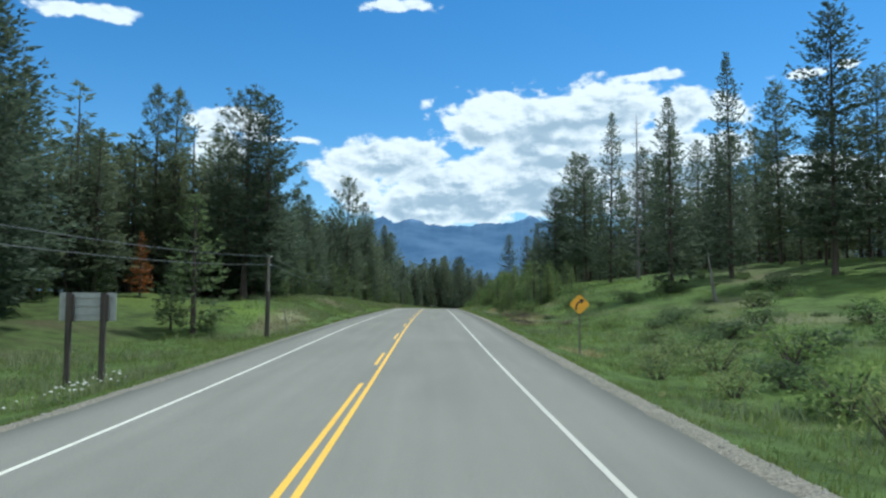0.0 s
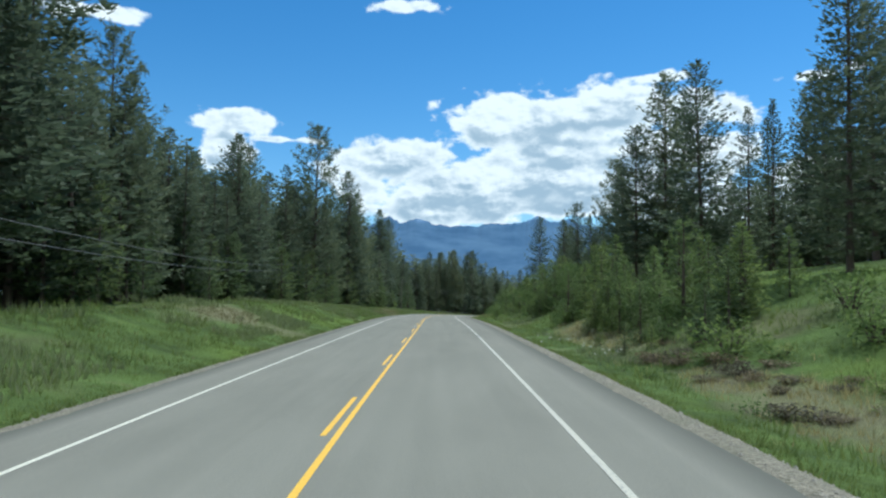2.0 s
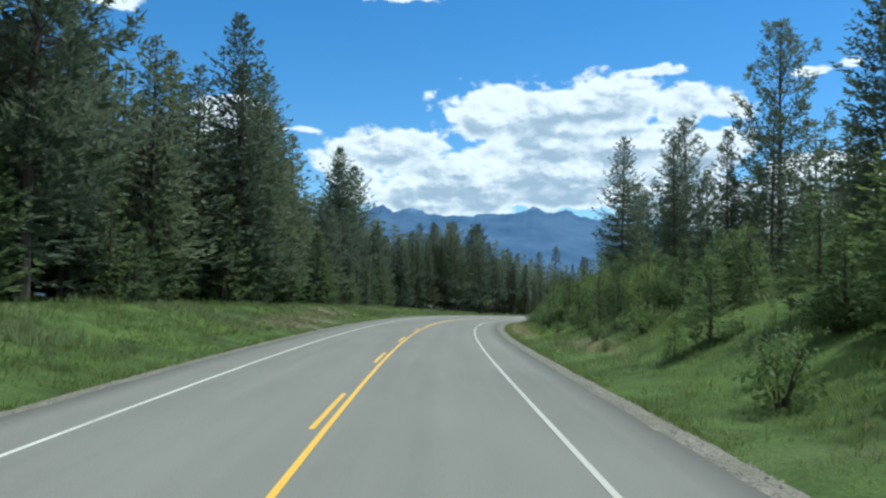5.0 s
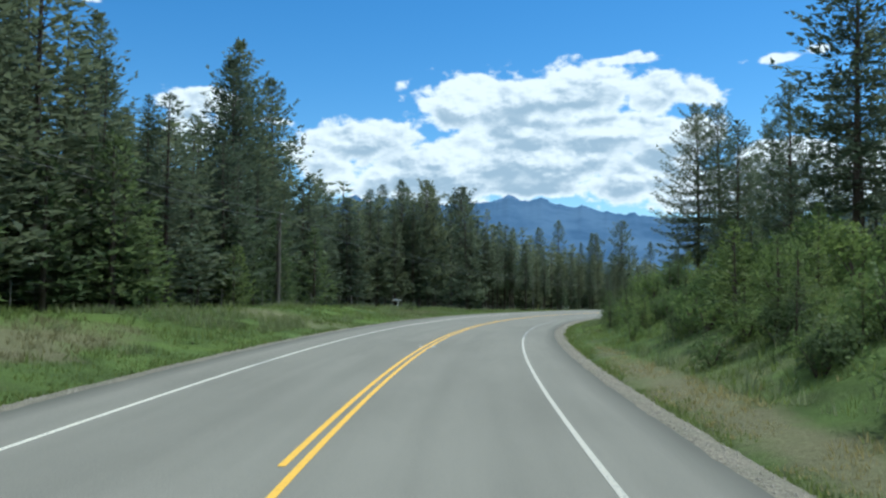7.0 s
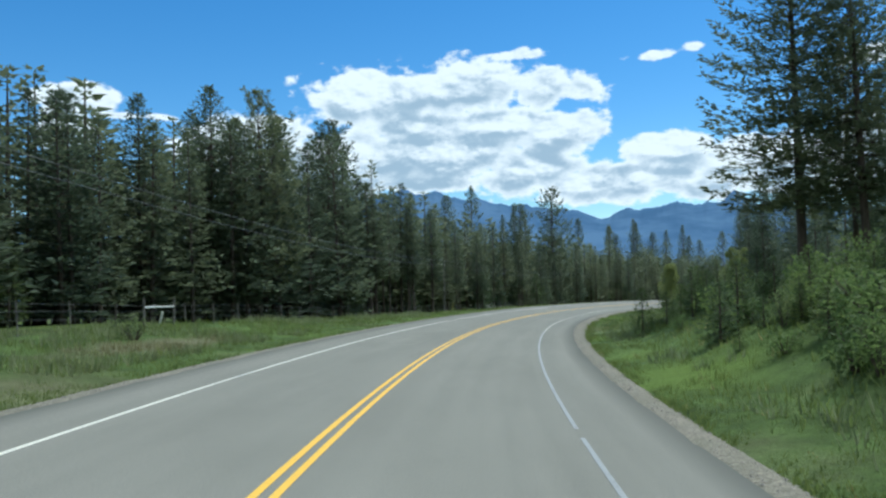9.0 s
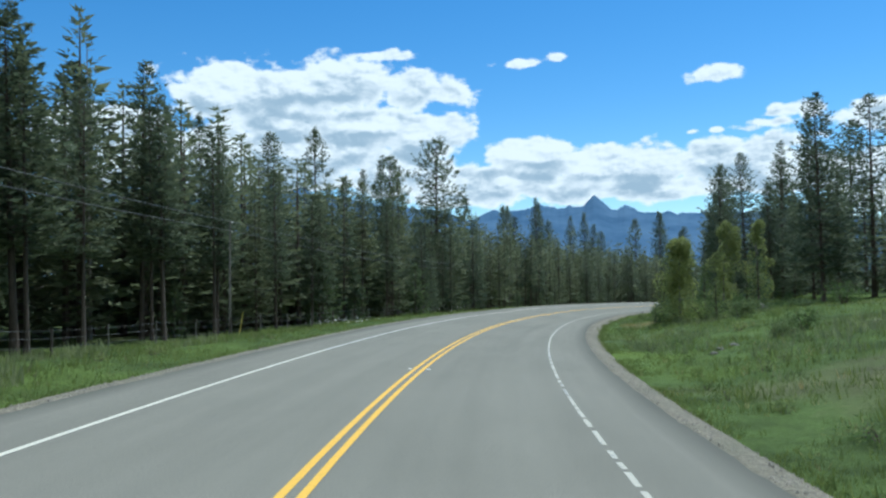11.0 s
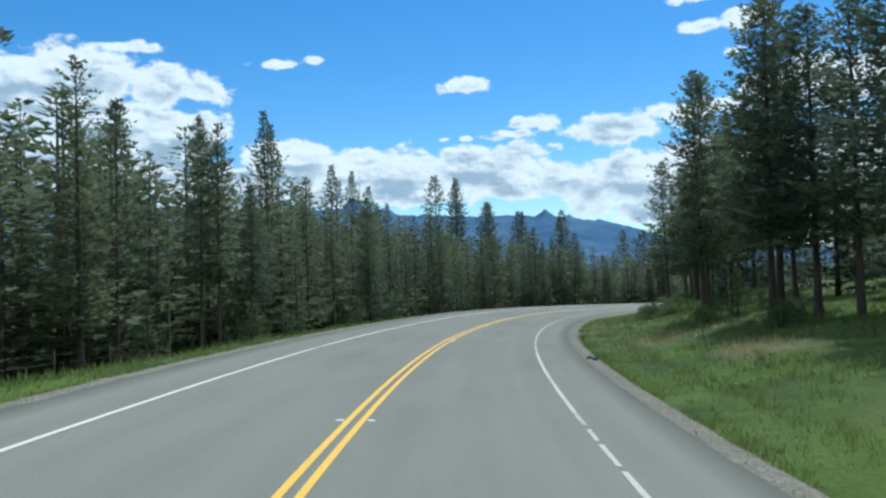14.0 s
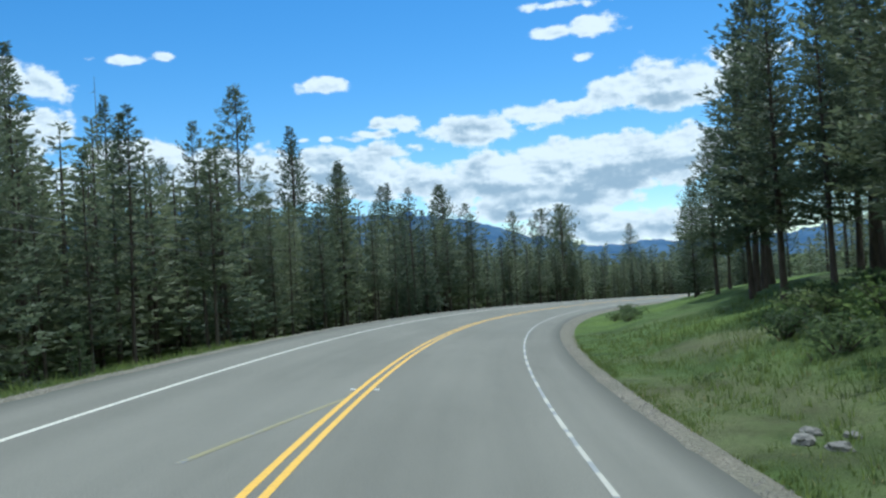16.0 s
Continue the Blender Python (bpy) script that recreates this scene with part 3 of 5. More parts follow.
paint_scraps(308, 402, 4, (0.12, 0.45))
paint_scraps(420, 430, 5, (1.0, 2.5))
paint_scraps(430, 449, 6, (0.15, 0.7))
paint_scraps(449, 500, 7, (0.5, 2.0))
line_strip("centre_line", S0 + 25, 760, 0.11, 0.10, YELLOW, "unbroken yellow centre line")
line_strip("centre_line", S0 + 25, 49.5, -0.11, 0.10, YELLOW, "unbroken yellow centre line")
line_strip("centre_line", 217.6, 760, -0.11, 0.10, YELLOW, "unbroken yellow centre line")
for k in range(13):
    line_strip("centre_dash", 54.4 + 12.72 * k, 54.4 + 12.72 * k + 4.6, -0.11, 0.10, YELLOW, "yellow centre line dash")


def old_paint():
    s = np.linspace(445.2, 451.2, 12)
    a = -1.2 + (s - 445.2) / 6 * 1.05
    p = np.concatenate([road_point(s, a - 0.05, 0.005), road_point(s, a + 0.05, 0.005)])
    n = len(s)
    f = [(i, i + n, i + n + 1, i + 1) for i in range(n - 1)]
    uv = np.concatenate([np.stack([s, a], -1), np.stack([s, a + 0.1], -1)])
    sub("old_line", mesh_from("old_line", p.tolist(), f, [FADED], uv=uv), road, "faded old yellow line crossing the lane")


old_paint()


def stud_mesh():
    bm = bmesh.new()
    bmesh.ops.create_cube(bm, size=1)
    for v in bm.verts:
        k = 0.7 if v.co.z > 0 else 1
        v.co = Vector((v.co.x * 0.13 * k, v.co.y * 0.10 * k, v.co.z * 0.02 + 0.01))
    me = bpy.data.meshes.new("road_stud")
    bm.to_mesh(me)
    bm.free()
    me.materials.append(PALE)
    return me


STUD = stud_mesh()
for s in (140.6, 239.0, 333.2, 369.5, 399.7, 421.3, 437.6, 452.6):
    for a in (-0.24, 0.24):
        ob = sub("road_stud", STUD, road, "pale raised road marker beside the centre line")
        p = road_point(s + a * 0.3, a)
        ob.matrix_world = pose(p[0], p[1], p[2], 0, 0, heading(s))

verge_s = np.arange(S0 + 20, S1 - 40, 2.0)


def verge_height(limit):
    def f(s, a):
        d = np.abs(a)
        return ground_height(s, a) - np.clip((d - limit) / 4, 0, 1) * 0.8 - np.clip((6.35 - d) / 0.3, 0, 1) * 0.12
    return f


left_cols = -np.array([18.5, 16.5, 15, 13.5, 12, 10.5, 9.2, 8.3, 7.5, 6.9, 6.4, 6.0])
right_cols = np.array([6.0, 6.4, 6.9, 7.5, 8.3, 9.2, 10.5, 12, 13.5, 15, 17, 19, 22, 25, 29, 33, 38, 43, 48, 52])
tagged(new("verge_left", strip("verge_left", verge_s, left_cols, 0, TURF, height=verge_height(14.5))), "rough green roadside verge with dry patches", "verge", kind="structure")
tagged(new("verge_right", strip("verge_right", verge_s, right_cols, 0, TURF, height=verge_height(47))), "green grassy bank rising from the roadside", "bank", kind="structure")


def ground_sheet():
    """One sheet to the horizon: close rows near the road, wide ones far off."""
    near = np.arange(-160, 761, 8.0)
    far = np.array([190, 260, 400, 700, 1300, 2400, 4700.0])
    gx = np.concatenate([-160 - far[::-1], np.arange(-160, 521, 8.0), 520 + far])
    gy = np.concatenate([-160 - far[::-1], near, 760 + far])
    X, Y = np.meshgrid(gx, gy, indexing="ij")
    s, a = to_road(X, Y)
    z = ground_height(np.clip(s, S0, S1), a)
    d = np.abs(a)
    under = np.where(a < 0, np.clip((17.5 - d) / 4, 0, 1), np.clip((50 - d) / 6, 0, 1)) * ((s > S0 + 10) & (s < S1 - 30))
    z = z - 1.6 * under - np.clip((d - 200) / 3000, 0, 1) * 30
    n = len(gy)
    i = (np.arange(len(gx) - 1)[:, None] * n + np.arange(n - 1)[None]).ravel()
    faces = np.stack([i, i + n, i + n + 1, i + 1], -1)
    me = mesh_from("ground", np.stack([X.ravel(), Y.ravel(), z], -1).tolist(), faces.tolist(), [FLOOR], smooth=True)
    tagged(new("ground", me), "green and brown forest floor under the trees", "ground", kind="structure")


ground_sheet()


# ---------------------------------------------------------------- far mountains
PEAKS = [(-9, 5.2, 5), (-3.5, 6.15, 2.2), (-1.5, 6.05, 3), (2, 5.5, 4), (7.2, 6.3, 2.5), (9.6, 6.1, 3), (12.5, 5.6, 3), (16, 5.1, 3.2), (19, 4.75, 2.2),
         (23.6, 4.7, 2), (27, 5.0, 3), (30.85, 5.65, 1.1), (29, 4.9, 2.5), (33, 4.9, 1.6), (36, 4.3, 3), (38.2, 4.25, 2.0), (40.4, 4.15, 1.6), (42.8, 4.15, 1.2), (44.7, 4.35, 1.6), (46.4, 3.95, 1.6), (48.5, 3.5, 2.0),
         (54, 1.9, 4), (62, 1.2, 7), (75, 1.6, 9), (-18, 4.5, 8), (-32, 3.8, 10)]


def mountain_range():
    az = np.arange(-45, 95, 0.12)
    top = np.zeros_like(az)
    for c, h, w in PEAKS:
        top = np.maximum(top, h - 1.0 * np.abs(az - c) / w)
    jag = np.array([noise.fractal((float(a) * 1.5, 0.3, 0), 0.75, 2.2, 7) for a in az])
    top = np.clip(top + jag * 0.17, 0.5, None)
    low = np.interp(az, [-45, -10, -3, 2, 8, 14, 20, 21.8, 24, 30, 36, 45, 50, 56, 95], [3.5, 4.8, 5.75, 5.5, 5.95, 5.15, 4.55, 3.85, 4.5, 4.85, 4.1, 3.95, 3.1, 1.0, 0.9])
    top = np.maximum(top, low + jag * 0.12)
    even = np.convolve(np.pad(top, 30, mode="edge"), np.ones(61) / 61, mode="valid")
    R0, rows = 4480.0, 16
    # the range lies so far off that each stretch is set out from the part of the road that faces it
    face = np.interp(az, [-45, 2, 10, 20, 31, 45, 95], [60, 70, 120, 235, 350, 410, 425])
    feet = road_point(face, np.full_like(face, 1.8))
    verts, faces = [], []
    for j in range(rows + 1):
        u = j / rows
        for i, a in enumerate(az):
            ridge = noise.fractal((float(a) * 0.45, u * 1.6, 2.0), 0.9, 2.1, 5)
            r = R0 - (1 - u) * 1500 + ridge * 130 * (1 - u)
            tall = float(even[i]) * u ** 1.15 + float(top[i] - even[i]) * u ** 6
            h = math.tan(radians(tall)) * R0 + ridge * 45 * u * (1 - u) * 2 - 60 * (1 - u)
            verts.append((feet[i, 0] + r * math.sin(radians(a)), feet[i, 1] + r * math.cos(radians(a)), feet[i, 2] + 2.1 + h))
    n = len(az)
    for j in range(rows):
        for i in range(n - 1):
            faces.append((j * n + i, j * n + i + 1, (j + 1) * n + i + 1, (j + 1) * n + i))
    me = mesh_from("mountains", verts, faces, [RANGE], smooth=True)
    tagged(new("backdrop_mountains", me), "distant mountain range with jagged peaks, blue haze put into its colour", "mountains", kind="structure")


mountain_range()


# ---------------------------------------------------------------- conifers
def trunk_mesh(name, seed, height, r0, mat, lean=0.01, stubs=0, top=0.97, long=1.0):
    rng = random.Random(seed)
    rings, sides = 9, 8
    verts, faces = [], []
    bx, by = rng.uniform(-lean, lean), rng.uniform(-lean, lean)
    for j in range(rings + 1):
        u = j / rings * top
        r = r0 * (1 - u) ** 0.85 + 0.012 + (0.35 * r0 if j == 0 else 0)
        z = u * height - (0.5 if j == 0 else 0)
        for k in range(sides):
            t = 2 * math.pi * k / sides
            q = r * (1 + 0.12 * math.sin(3 * t + seed))
            verts.append((bx * u * height + q * math.cos(t), by * u * height + q * math.sin(t), z))
    for j in range(rings):
        for k in range(sides):
            a, b = j * sides + k, j * sides + (k + 1) % sides
            faces.append((a, b, b + sides, a + sides))
    for i in range(stubs):
        u = rng.uniform(0.12, 0.95)
        z, t = u * height, rng.uniform(0, 6.28)
        ln = rng.uniform(0.5, 1.9) * (1.15 - u) * long
        r = 0.022 * (1.7 if long > 1 else 1.0)
        d = Vector((math.cos(t), math.sin(t), rng.uniform(-0.25, 0.5))).normalized()
        o = Vector((bx * z, by * z, z))
        sd = d.cross(Vector((0, 0, 1))).normalized() * r
        b = len(verts)
        mid = o + d * ln * 0.6 + Vector((0, 0, -0.06 * ln))
        tip = o + d * ln + Vector((0, 0, 0.10 * ln))
        for q in (o + sd, o - sd, o + Vector((0, 0, r)), mid + sd * .6, mid - sd * .6, mid + Vector((0, 0, r * .6)), tip):
            verts.append(tuple(q))
        faces += [(b, b + 1, b + 4, b + 3), (b + 1, b + 2, b + 5, b + 4), (b + 2, b, b + 3, b + 5), (b + 3, b + 4, b + 6), (b + 4, b + 5, b + 6), (b + 5, b + 3, b + 6)]
    return mesh_from(name, verts, faces, [mat], smooth=True)


def crown_mesh(name, seed, height, radius, base, whorls, branches, twigs, needles, mat, power=0.8, droop=0.25, ragged=0.3, gap=0.1, tuft=1.0, wide=0.2, pine=False):
    """Whorls of boughs. A fir's bough is a flat frond of side twigs set with needle sprays; a pine's carries brushes of long needles towards its end."""
    rng = np.random.default_rng(seed)
    P, D, S, LN, WOOD = [], [], [], [], []
    up = np.array([0, 0, 1.0])
    grown = (height / 20) ** 0.5
    for w in range(whorls):
        u = 1 - (1 - (w + rng.uniform(0.2, 0.8)) / whorls) ** 1.22
        z = height * (base + (0.985 - base) * u)
        reach = radius * (1 - u) ** power * min(1.0, 0.5 + u * 3.5) * rng.uniform(0.8, 1.12)
        nb = max(3, int(round(branches * (0.6 + 0.4 * (1 - u)))))
        t0 = rng.uniform(0, 6.28)
        for b in range(nb):
            if rng.random() < gap:
                continue
            th = t0 + 2 * math.pi * b / nb + rng.uniform(-0.45, 0.45)
            L = max(0.16 * grown, (reach + 0.010 * height * min(1.0, 4 * (1 - u))) * (1 + rng.uniform(-ragged, ragged * 0.7)))
            out = np.array([math.cos(th), math.sin(th), 0.0])
            side = np.array([-math.sin(th), math.cos(th), 0.0])
            rise = 0.75 * u ** 1.5 + 0.10 - droop * (1 - u) + rng.uniform(-0.13, 0.13)
            bend = (0.30 if pine else 0.16) * rng.uniform(0.5, 1.4)
            o = up * (z + rng.uniform(-0.35, 0.35) * height / whorls)

            def along(q):
                q = np.asarray(q, float)[:, None]
                return o + out * (L * q) + up * (L * (rise * q - 0.30 * q * (1 - q) + bend * q ** 3))
            WOOD.append((o, along([0.55])[0], along([0.96])[0], side))
            n2 = max(2, int(round(twigs * (0.30 + 0.70 * min(1.0, L / radius)))))
            if pine:
                q = 0.22 + 0.80 * rng.random(n2) ** 0.62
                fan = rng.uniform(-1, 1, n2) * 0.30 * L * (1.28 - q)
                root = along(q) + side * fan[:, None] + up * (rng.normal(size=n2) * 0.045 * L)[:, None]
                axis = out * 0.75 + side * (fan / (0.3 * L))[:, None] * 0.6 + up * 0.40
                root, axis = np.repeat(root, needles, 0), np.repeat(axis, needles, 0)
                d = axis + rng.normal(size=root.shape) * 0.62
                ln = tuft * grown * (0.26 + 0.16 * (1 - u)) * rng.uniform(0.7, 1.25, len(root))
                root = root + rng.normal(size=root.shape) * 0.07 * grown * tuft
            else:
                q = np.repeat(0.10 + 0.90 * (np.arange(n2) + rng.uniform(0.1, 0.9, n2)) / n2, 2)
                sg = np.tile([1.0, -1.0], n2)
                half = L * 0.36 * (1.12 - q) * rng.uniform(0.6, 1.2, len(q))
                tw = out * 0.62 + side * sg[:, None] * 0.78
                q, half, tw = (np.repeat(x, needles, 0) for x in (q, half, tw))
                f = rng.uniform(0.0, 1.0, len(q))
                root = along(q) + tw * (half * f)[:, None] + up * (-0.16 * half * f ** 2 + rng.normal(size=len(q)) * 0.025 * L * (0.4 + f))[:, None]
                d = tw + out * 0.25 + rng.normal(size=root.shape) * np.array([0.34, 0.34, 0.30]) + up * (0.12 + 0.5 * u)
                ln = tuft * grown * (0.24 + 0.16 * (1 - u) + 0.02 * L) * rng.uniform(0.7, 1.3, len(q))
            d = d / np.linalg.norm(d, axis=1)[:, None]
            ac = np.cross(d, up + rng.normal(size=d.shape) * (0.9 if pine else 0.55))
            ac /= np.linalg.norm(ac, axis=1)[:, None] + 1e-6
            P.append(root)
            D.append(d)
            S.append(ac)
            LN.append(ln)
    P, D, S, LN = np.concatenate(P), np.concatenate(D), np.concatenate(S), np.concatenate(LN)[:, None]
    # leader
    k = 7
    turn = np.arange(k) * 2.4
    P = np.concatenate([P, np.stack([0 * turn, 0 * turn, height * (0.955 + 0.005 * np.arange(k))], -1)])
    D = np.concatenate([D, np.stack([0.25 * np.cos(turn), 0.25 * np.sin(turn), 0 * turn + 1], -1)])
    S = np.concatenate([S, np.stack([-np.sin(turn), np.cos(turn), 0 * turn], -1)])
    LN = np.concatenate([LN, np.full((k, 1), 0.017 * height)])
    mid = P + D * LN * 0.22
    V = np.stack([mid - S * LN * wide, mid + S * LN * wide, P + D * LN], 1).reshape(-1, 3)
    slots = [0] * len(P)
    bar = []
    for o, m, e, side in WOOD:
        r = (0.006 + 0.011 * float(np.linalg.norm(e - o))) * grown
        bar += [o - side * r, o + side * r, e, o - up * r, o + up * r, m]
        slots += [1, 1]
    V = np.concatenate([V, np.array(bar)])
    return mesh_from(name, V.tolist(), np.arange(len(V)).reshape(-1, 3).tolist(), [mat, BARK], slots=slots)


def make_tree(name, label, category, group, trunk, crown, crown_name="crown"):
    root = tagged(new(name), label, category, group)
    sub("trunk", trunk, root)
    if crown:
        sub(crown_name, crown, root)
    return root


H = 20.0
NEAR = "conifers along the road"
HERO = [
    make_tree("fir_tree", "tall dark green fir tree with layered drooping boughs", "tree", NEAR,
              trunk_mesh("fir_trunk", 1, H, 0.18, BARK), crown_mesh("fir_crown", 1, H, 3.9, 0.05, 42, 8, 9, 2, NEEDLE, 0.62, 0.20, 0.30, 0.06, 1.2, 0.22)),
    make_tree("dense_fir_tree", "dense dark green fir tree at the forest edge", "tree", NEAR,
              trunk_mesh("fir_trunk", 2, H, 0.19, BARK), crown_mesh("fir_crown", 2, H, 4.4, 0.03, 44, 8, 11, 2, NEEDLE, 0.64, 0.22, 0.32, 0.06, 1.2, 0.22)),
    make_tree("spruce_tree", "narrow dark green spruce with a pointed top", "tree", NEAR,
              trunk_mesh("spruce_trunk", 3, H, 0.15, BARK), crown_mesh("spruce_crown", 3, H, 2.6, 0.05, 46, 7, 7, 2, NEEDLE, 0.70, 0.34, 0.34, 0.07, 1.15, 0.22)),
    make_tree("ponderosa_pine", "tall green pine with open ragged crown and bare lower trunk", "tree", NEAR,
              trunk_mesh("pine_trunk", 4, H, 0.20, BARK, stubs=22), crown_mesh("pine_crown", 4, H, 3.8, 0.15, 32, 7, 16, 7, PINE, 0.52, 0.10, 0.42, 0.12, 1.15, 0.15, True)),
    make_tree("lodgepole_pine", "slender lodgepole pine with sparse upper crown", "tree", NEAR,
              trunk_mesh("pine_trunk", 5, H, 0.13, BARK, stubs=26), crown_mesh("pine_crown", 5, H, 2.4, 0.18, 38, 6, 9, 7, PINE, 0.66, 0.16, 0.42, 0.12, 1.05, 0.15, True)),
]
HERO.append(make_tree("open_fir_tree", "tall fir with dark open boughs above a bare lower trunk", "tree", NEAR,
            trunk_mesh("fir_trunk", 6, H, 0.16, BARK, stubs=18), crown_mesh("fir_crown", 6, H, 3.4, 0.14, 40, 7, 11, 2, NEEDLE, 0.58, 0.26, 0.42, 0.14, 1.2, 0.22)))
HERO.append(make_tree("airy_pine", "tall thin-crowned pine with sky showing between its boughs", "tree", NEAR,
            trunk_mesh("pine_trunk", 7, H, 0.19, BARK, stubs=30), crown_mesh("pine_crown", 7, H, 4.3, 0.17, 34, 7, 17, 4, PINE, 0.52, 0.22, 0.30, 0.10, 0.85, 0.18)))
HERO.append(make_tree("high_crowned_fir", "tall dark fir standing on a long bare trunk", "tree", NEAR,
            trunk_mesh("fir_trunk", 8, H, 0.19, BARK, stubs=26), crown_mesh("fir_crown", 8, H, 3.3, 0.25, 36, 7, 11, 2, NEEDLE, 0.55, 0.24, 0.38, 0.12, 1.2, 0.22)))
DEEP = "conifers of the forest"
LITE = [
    make_tree("forest_fir", "dark green fir tree in the roadside forest", "tree", DEEP,
              trunk_mesh("fir_trunk_b", 11, H, 0.16, BARK), crown_mesh("fir_crown_b", 11, H, 3.4, 0.04, 31, 6, 6, 2, NEEDLE, 0.66, 0.24, 0.34, 0.04, 1.5, 0.22)),
    make_tree("forest_spruce", "narrow dark green spruce in the roadside forest", "tree", DEEP,
              trunk_mesh("spruce_trunk_b", 12, H, 0.15, BARK), crown_mesh("spruce_crown_b", 12, H, 2.5, 0.05, 36, 6, 6, 2, NEEDLE, 0.7, 0.34, 0.36, 0.05, 1.3, 0.22)),
    make_tree("forest_pine", "slender green pine with bare lower trunk in the forest", "tree", DEEP,
              trunk_mesh("pine_trunk_b", 13, H, 0.15, BARK, stubs=10), crown_mesh("pine_crown_b", 13, H, 2.5, 0.16, 32, 6, 7, 2, PINE, 0.62, 0.12, 0.4, 0.1, 1.25, 0.21)),
]
LITE.append(make_tree("trunk_pine", "straight slender pine with long bare trunk and high crown", "tree", DEEP,
            trunk_mesh("pine_trunk_c", 14, H, 0.14, BARK, stubs=34), crown_mesh("pine_crown_c", 14, H, 2.3, 0.32, 27, 6, 7, 2, PINE, 0.6, 0.14, 0.4, 0.12, 1.25, 0.21)))
BANKSIDE = "young conifers on the bank"
SAPLING = [
    make_tree("young_fir", "young bright green fir growing on the bank", "tree", BANKSIDE,
              trunk_mesh("young_trunk", 21, 4.0, 0.05, BARK), crown_mesh("young_crown", 21, 4.0, 1.25, 0.02, 18, 6, 5, 2, YOUNG, 0.75, 0.02, 0.3, 0.03, 1.5, 0.21)),
    make_tree("young_pine", "young light green pine growing beside the road", "tree", BANKSIDE,
              trunk_mesh("young_trunk", 22, 4.0, 0.05, BARK), crown_mesh("young_crown", 22, 4.0, 1.3, 0.02, 17, 6, 5, 3, YOUNG, 0.68, -0.15, 0.4, 0.05, 1.35, 0.17, True)),
    make_tree("small_fir", "small dark green fir at the edge of the forest", "tree", BANKSIDE,
              trunk_mesh("young_trunk", 23, 4.0, 0.06, BARK), crown_mesh("young_crown", 23, 4.0, 1.25, 0.02, 18, 6, 5, 2, SAPGREEN, 0.78, 0.10, 0.3, 0.04, 1.5, 0.21)),
]
placed_once = set()


def put(model, s, a, top, slim=1.0, rng=random, nominal=H, base=None, lean=1.2):
    """Plant a copy of a model at road coordinates; top: its tip above the road's centre line."""
    p = place(s, a)
    zc = float(np.interp(s, SS, LINE[:, 2]))
    k = max(0.05, (zc + top - p.z) / nominal)
    w = k * slim if base is None else base
    m = pose(p.x, p.y, p.z, rng.uniform(-lean, lean), rng.uniform(-lean, lean), rng.uniform(0, 360)) @ Matrix.Diagonal((w, w, k, 1))
    if model.name not in placed_once:
        placed_once.add(model.name)
        model.matrix_basis = m
        return model
    keep = model.matrix_basis.copy()
    model.matrix_basis = Matrix.Identity(4)
    ob = copy_thing(model, m)
    model.matrix_basis = keep
    return ob


# tallest trees: metres along the road, metres to its right, height of the tip above the road, model
LEFT_EARLY = [(110, -26.6, 23.3, 4), (111, -25.2, 23.3, 4), (110, -17.4, 22.9, 3), (108, -14.6, 22.0, 5), (146, -50, 28, 0), (122, -35, 19.8, 1), (160, -18.9, 18.9, 1),
              (190, -16.0, 26.6, 3), (221, -16.2, 25.9, 0), (131, -19.5, 19.5, 3), (158, -22.5, 16.6, 0), (198, -27.8, 25.4, 1), (164, -20.5, 18.7, 0), (76, -24.5, 20.5, 5),
              (84, -30, 24, 1), (153, -24, 17, 1), (228, -16.2, 23.0, 0), (126, -23, 21, 3), (96, -33, 21, 0), (97, -38, 22, 2), (124, -28.3, 21, 2)]
LEFT_BEND = [(256, -24.3, 20.5, 1), (281, -27, 27.7, 1), (276, -24, 24, 1), (289, -27, 26, 1), (301, -49, 25.6, 4), (319, -37, 20.2, 4), (331, -33, 21.2, 0), (342, -30, 22.9, 1), (344, -24.8, 22.3, 3),
             (353, -28.5, 23.6, 4), (362, -30, 19, 0), (246, -24, 20, 1), (237, -19, 22, 0), (268, -30, 17.5, 2), (312, -41, 21, 4), (337, -31, 21.5, 1), (348, -27, 21.5, 3), (293, -45.5, 21.7, 4), (281, -38.5, 20.7, 4), (321, -24.3, 20, 1), (325, -21.6, 20.4, 3), (314, -26, 17.5, 0)]
LEFT_LATE = [(370, -30.1, 17.5, 2), (376, -32.6, 19.6, 2), (374, -27.8, 17.9, 4), (387, -29.2, 19.2, 0), (398, -29.8, 22, 4), (395, -22, 16.1, 2), (401, -21.8, 18.6, 3),
             (413, -20.9, 22.8, 3), (406, -25, 19.3, 2), (462, -32.8, 19.9, 4), (462, -25.4, 20.1, 2), (450, -26.3, 18.2, 4), (453, -25.7, 16.6, 0), (459, -24.1, 20.8, 2),
             (482, -28.7, 19.6, 2), (496, -20.2, 19.6, 4), (505, -39.6, 23.3, 2), (532, -35.4, 25.9, 2), (453, -36.9, 21.1, 4), (503, -49, 21.5, 0), (517, -43, 19.5, 0), (498, -32.5, 19.3, 2), (530, -27, 19.8, 4), (548, -21, 18.5, 0)]
LEFT_FAR = [(541, -41.7, 26.5, 2), (543, -35.8, 22.3, 0), (573, -49, 24, 0), (582, -42.7, 24.4, 4), (607, -30.2, 21.2, 3), (560, -38, 22, 2), (600, -38, 20, 0), (625, -24, 17, 0), (590, -25, 18.5, 3), (579, -14.3, 17, 1)]
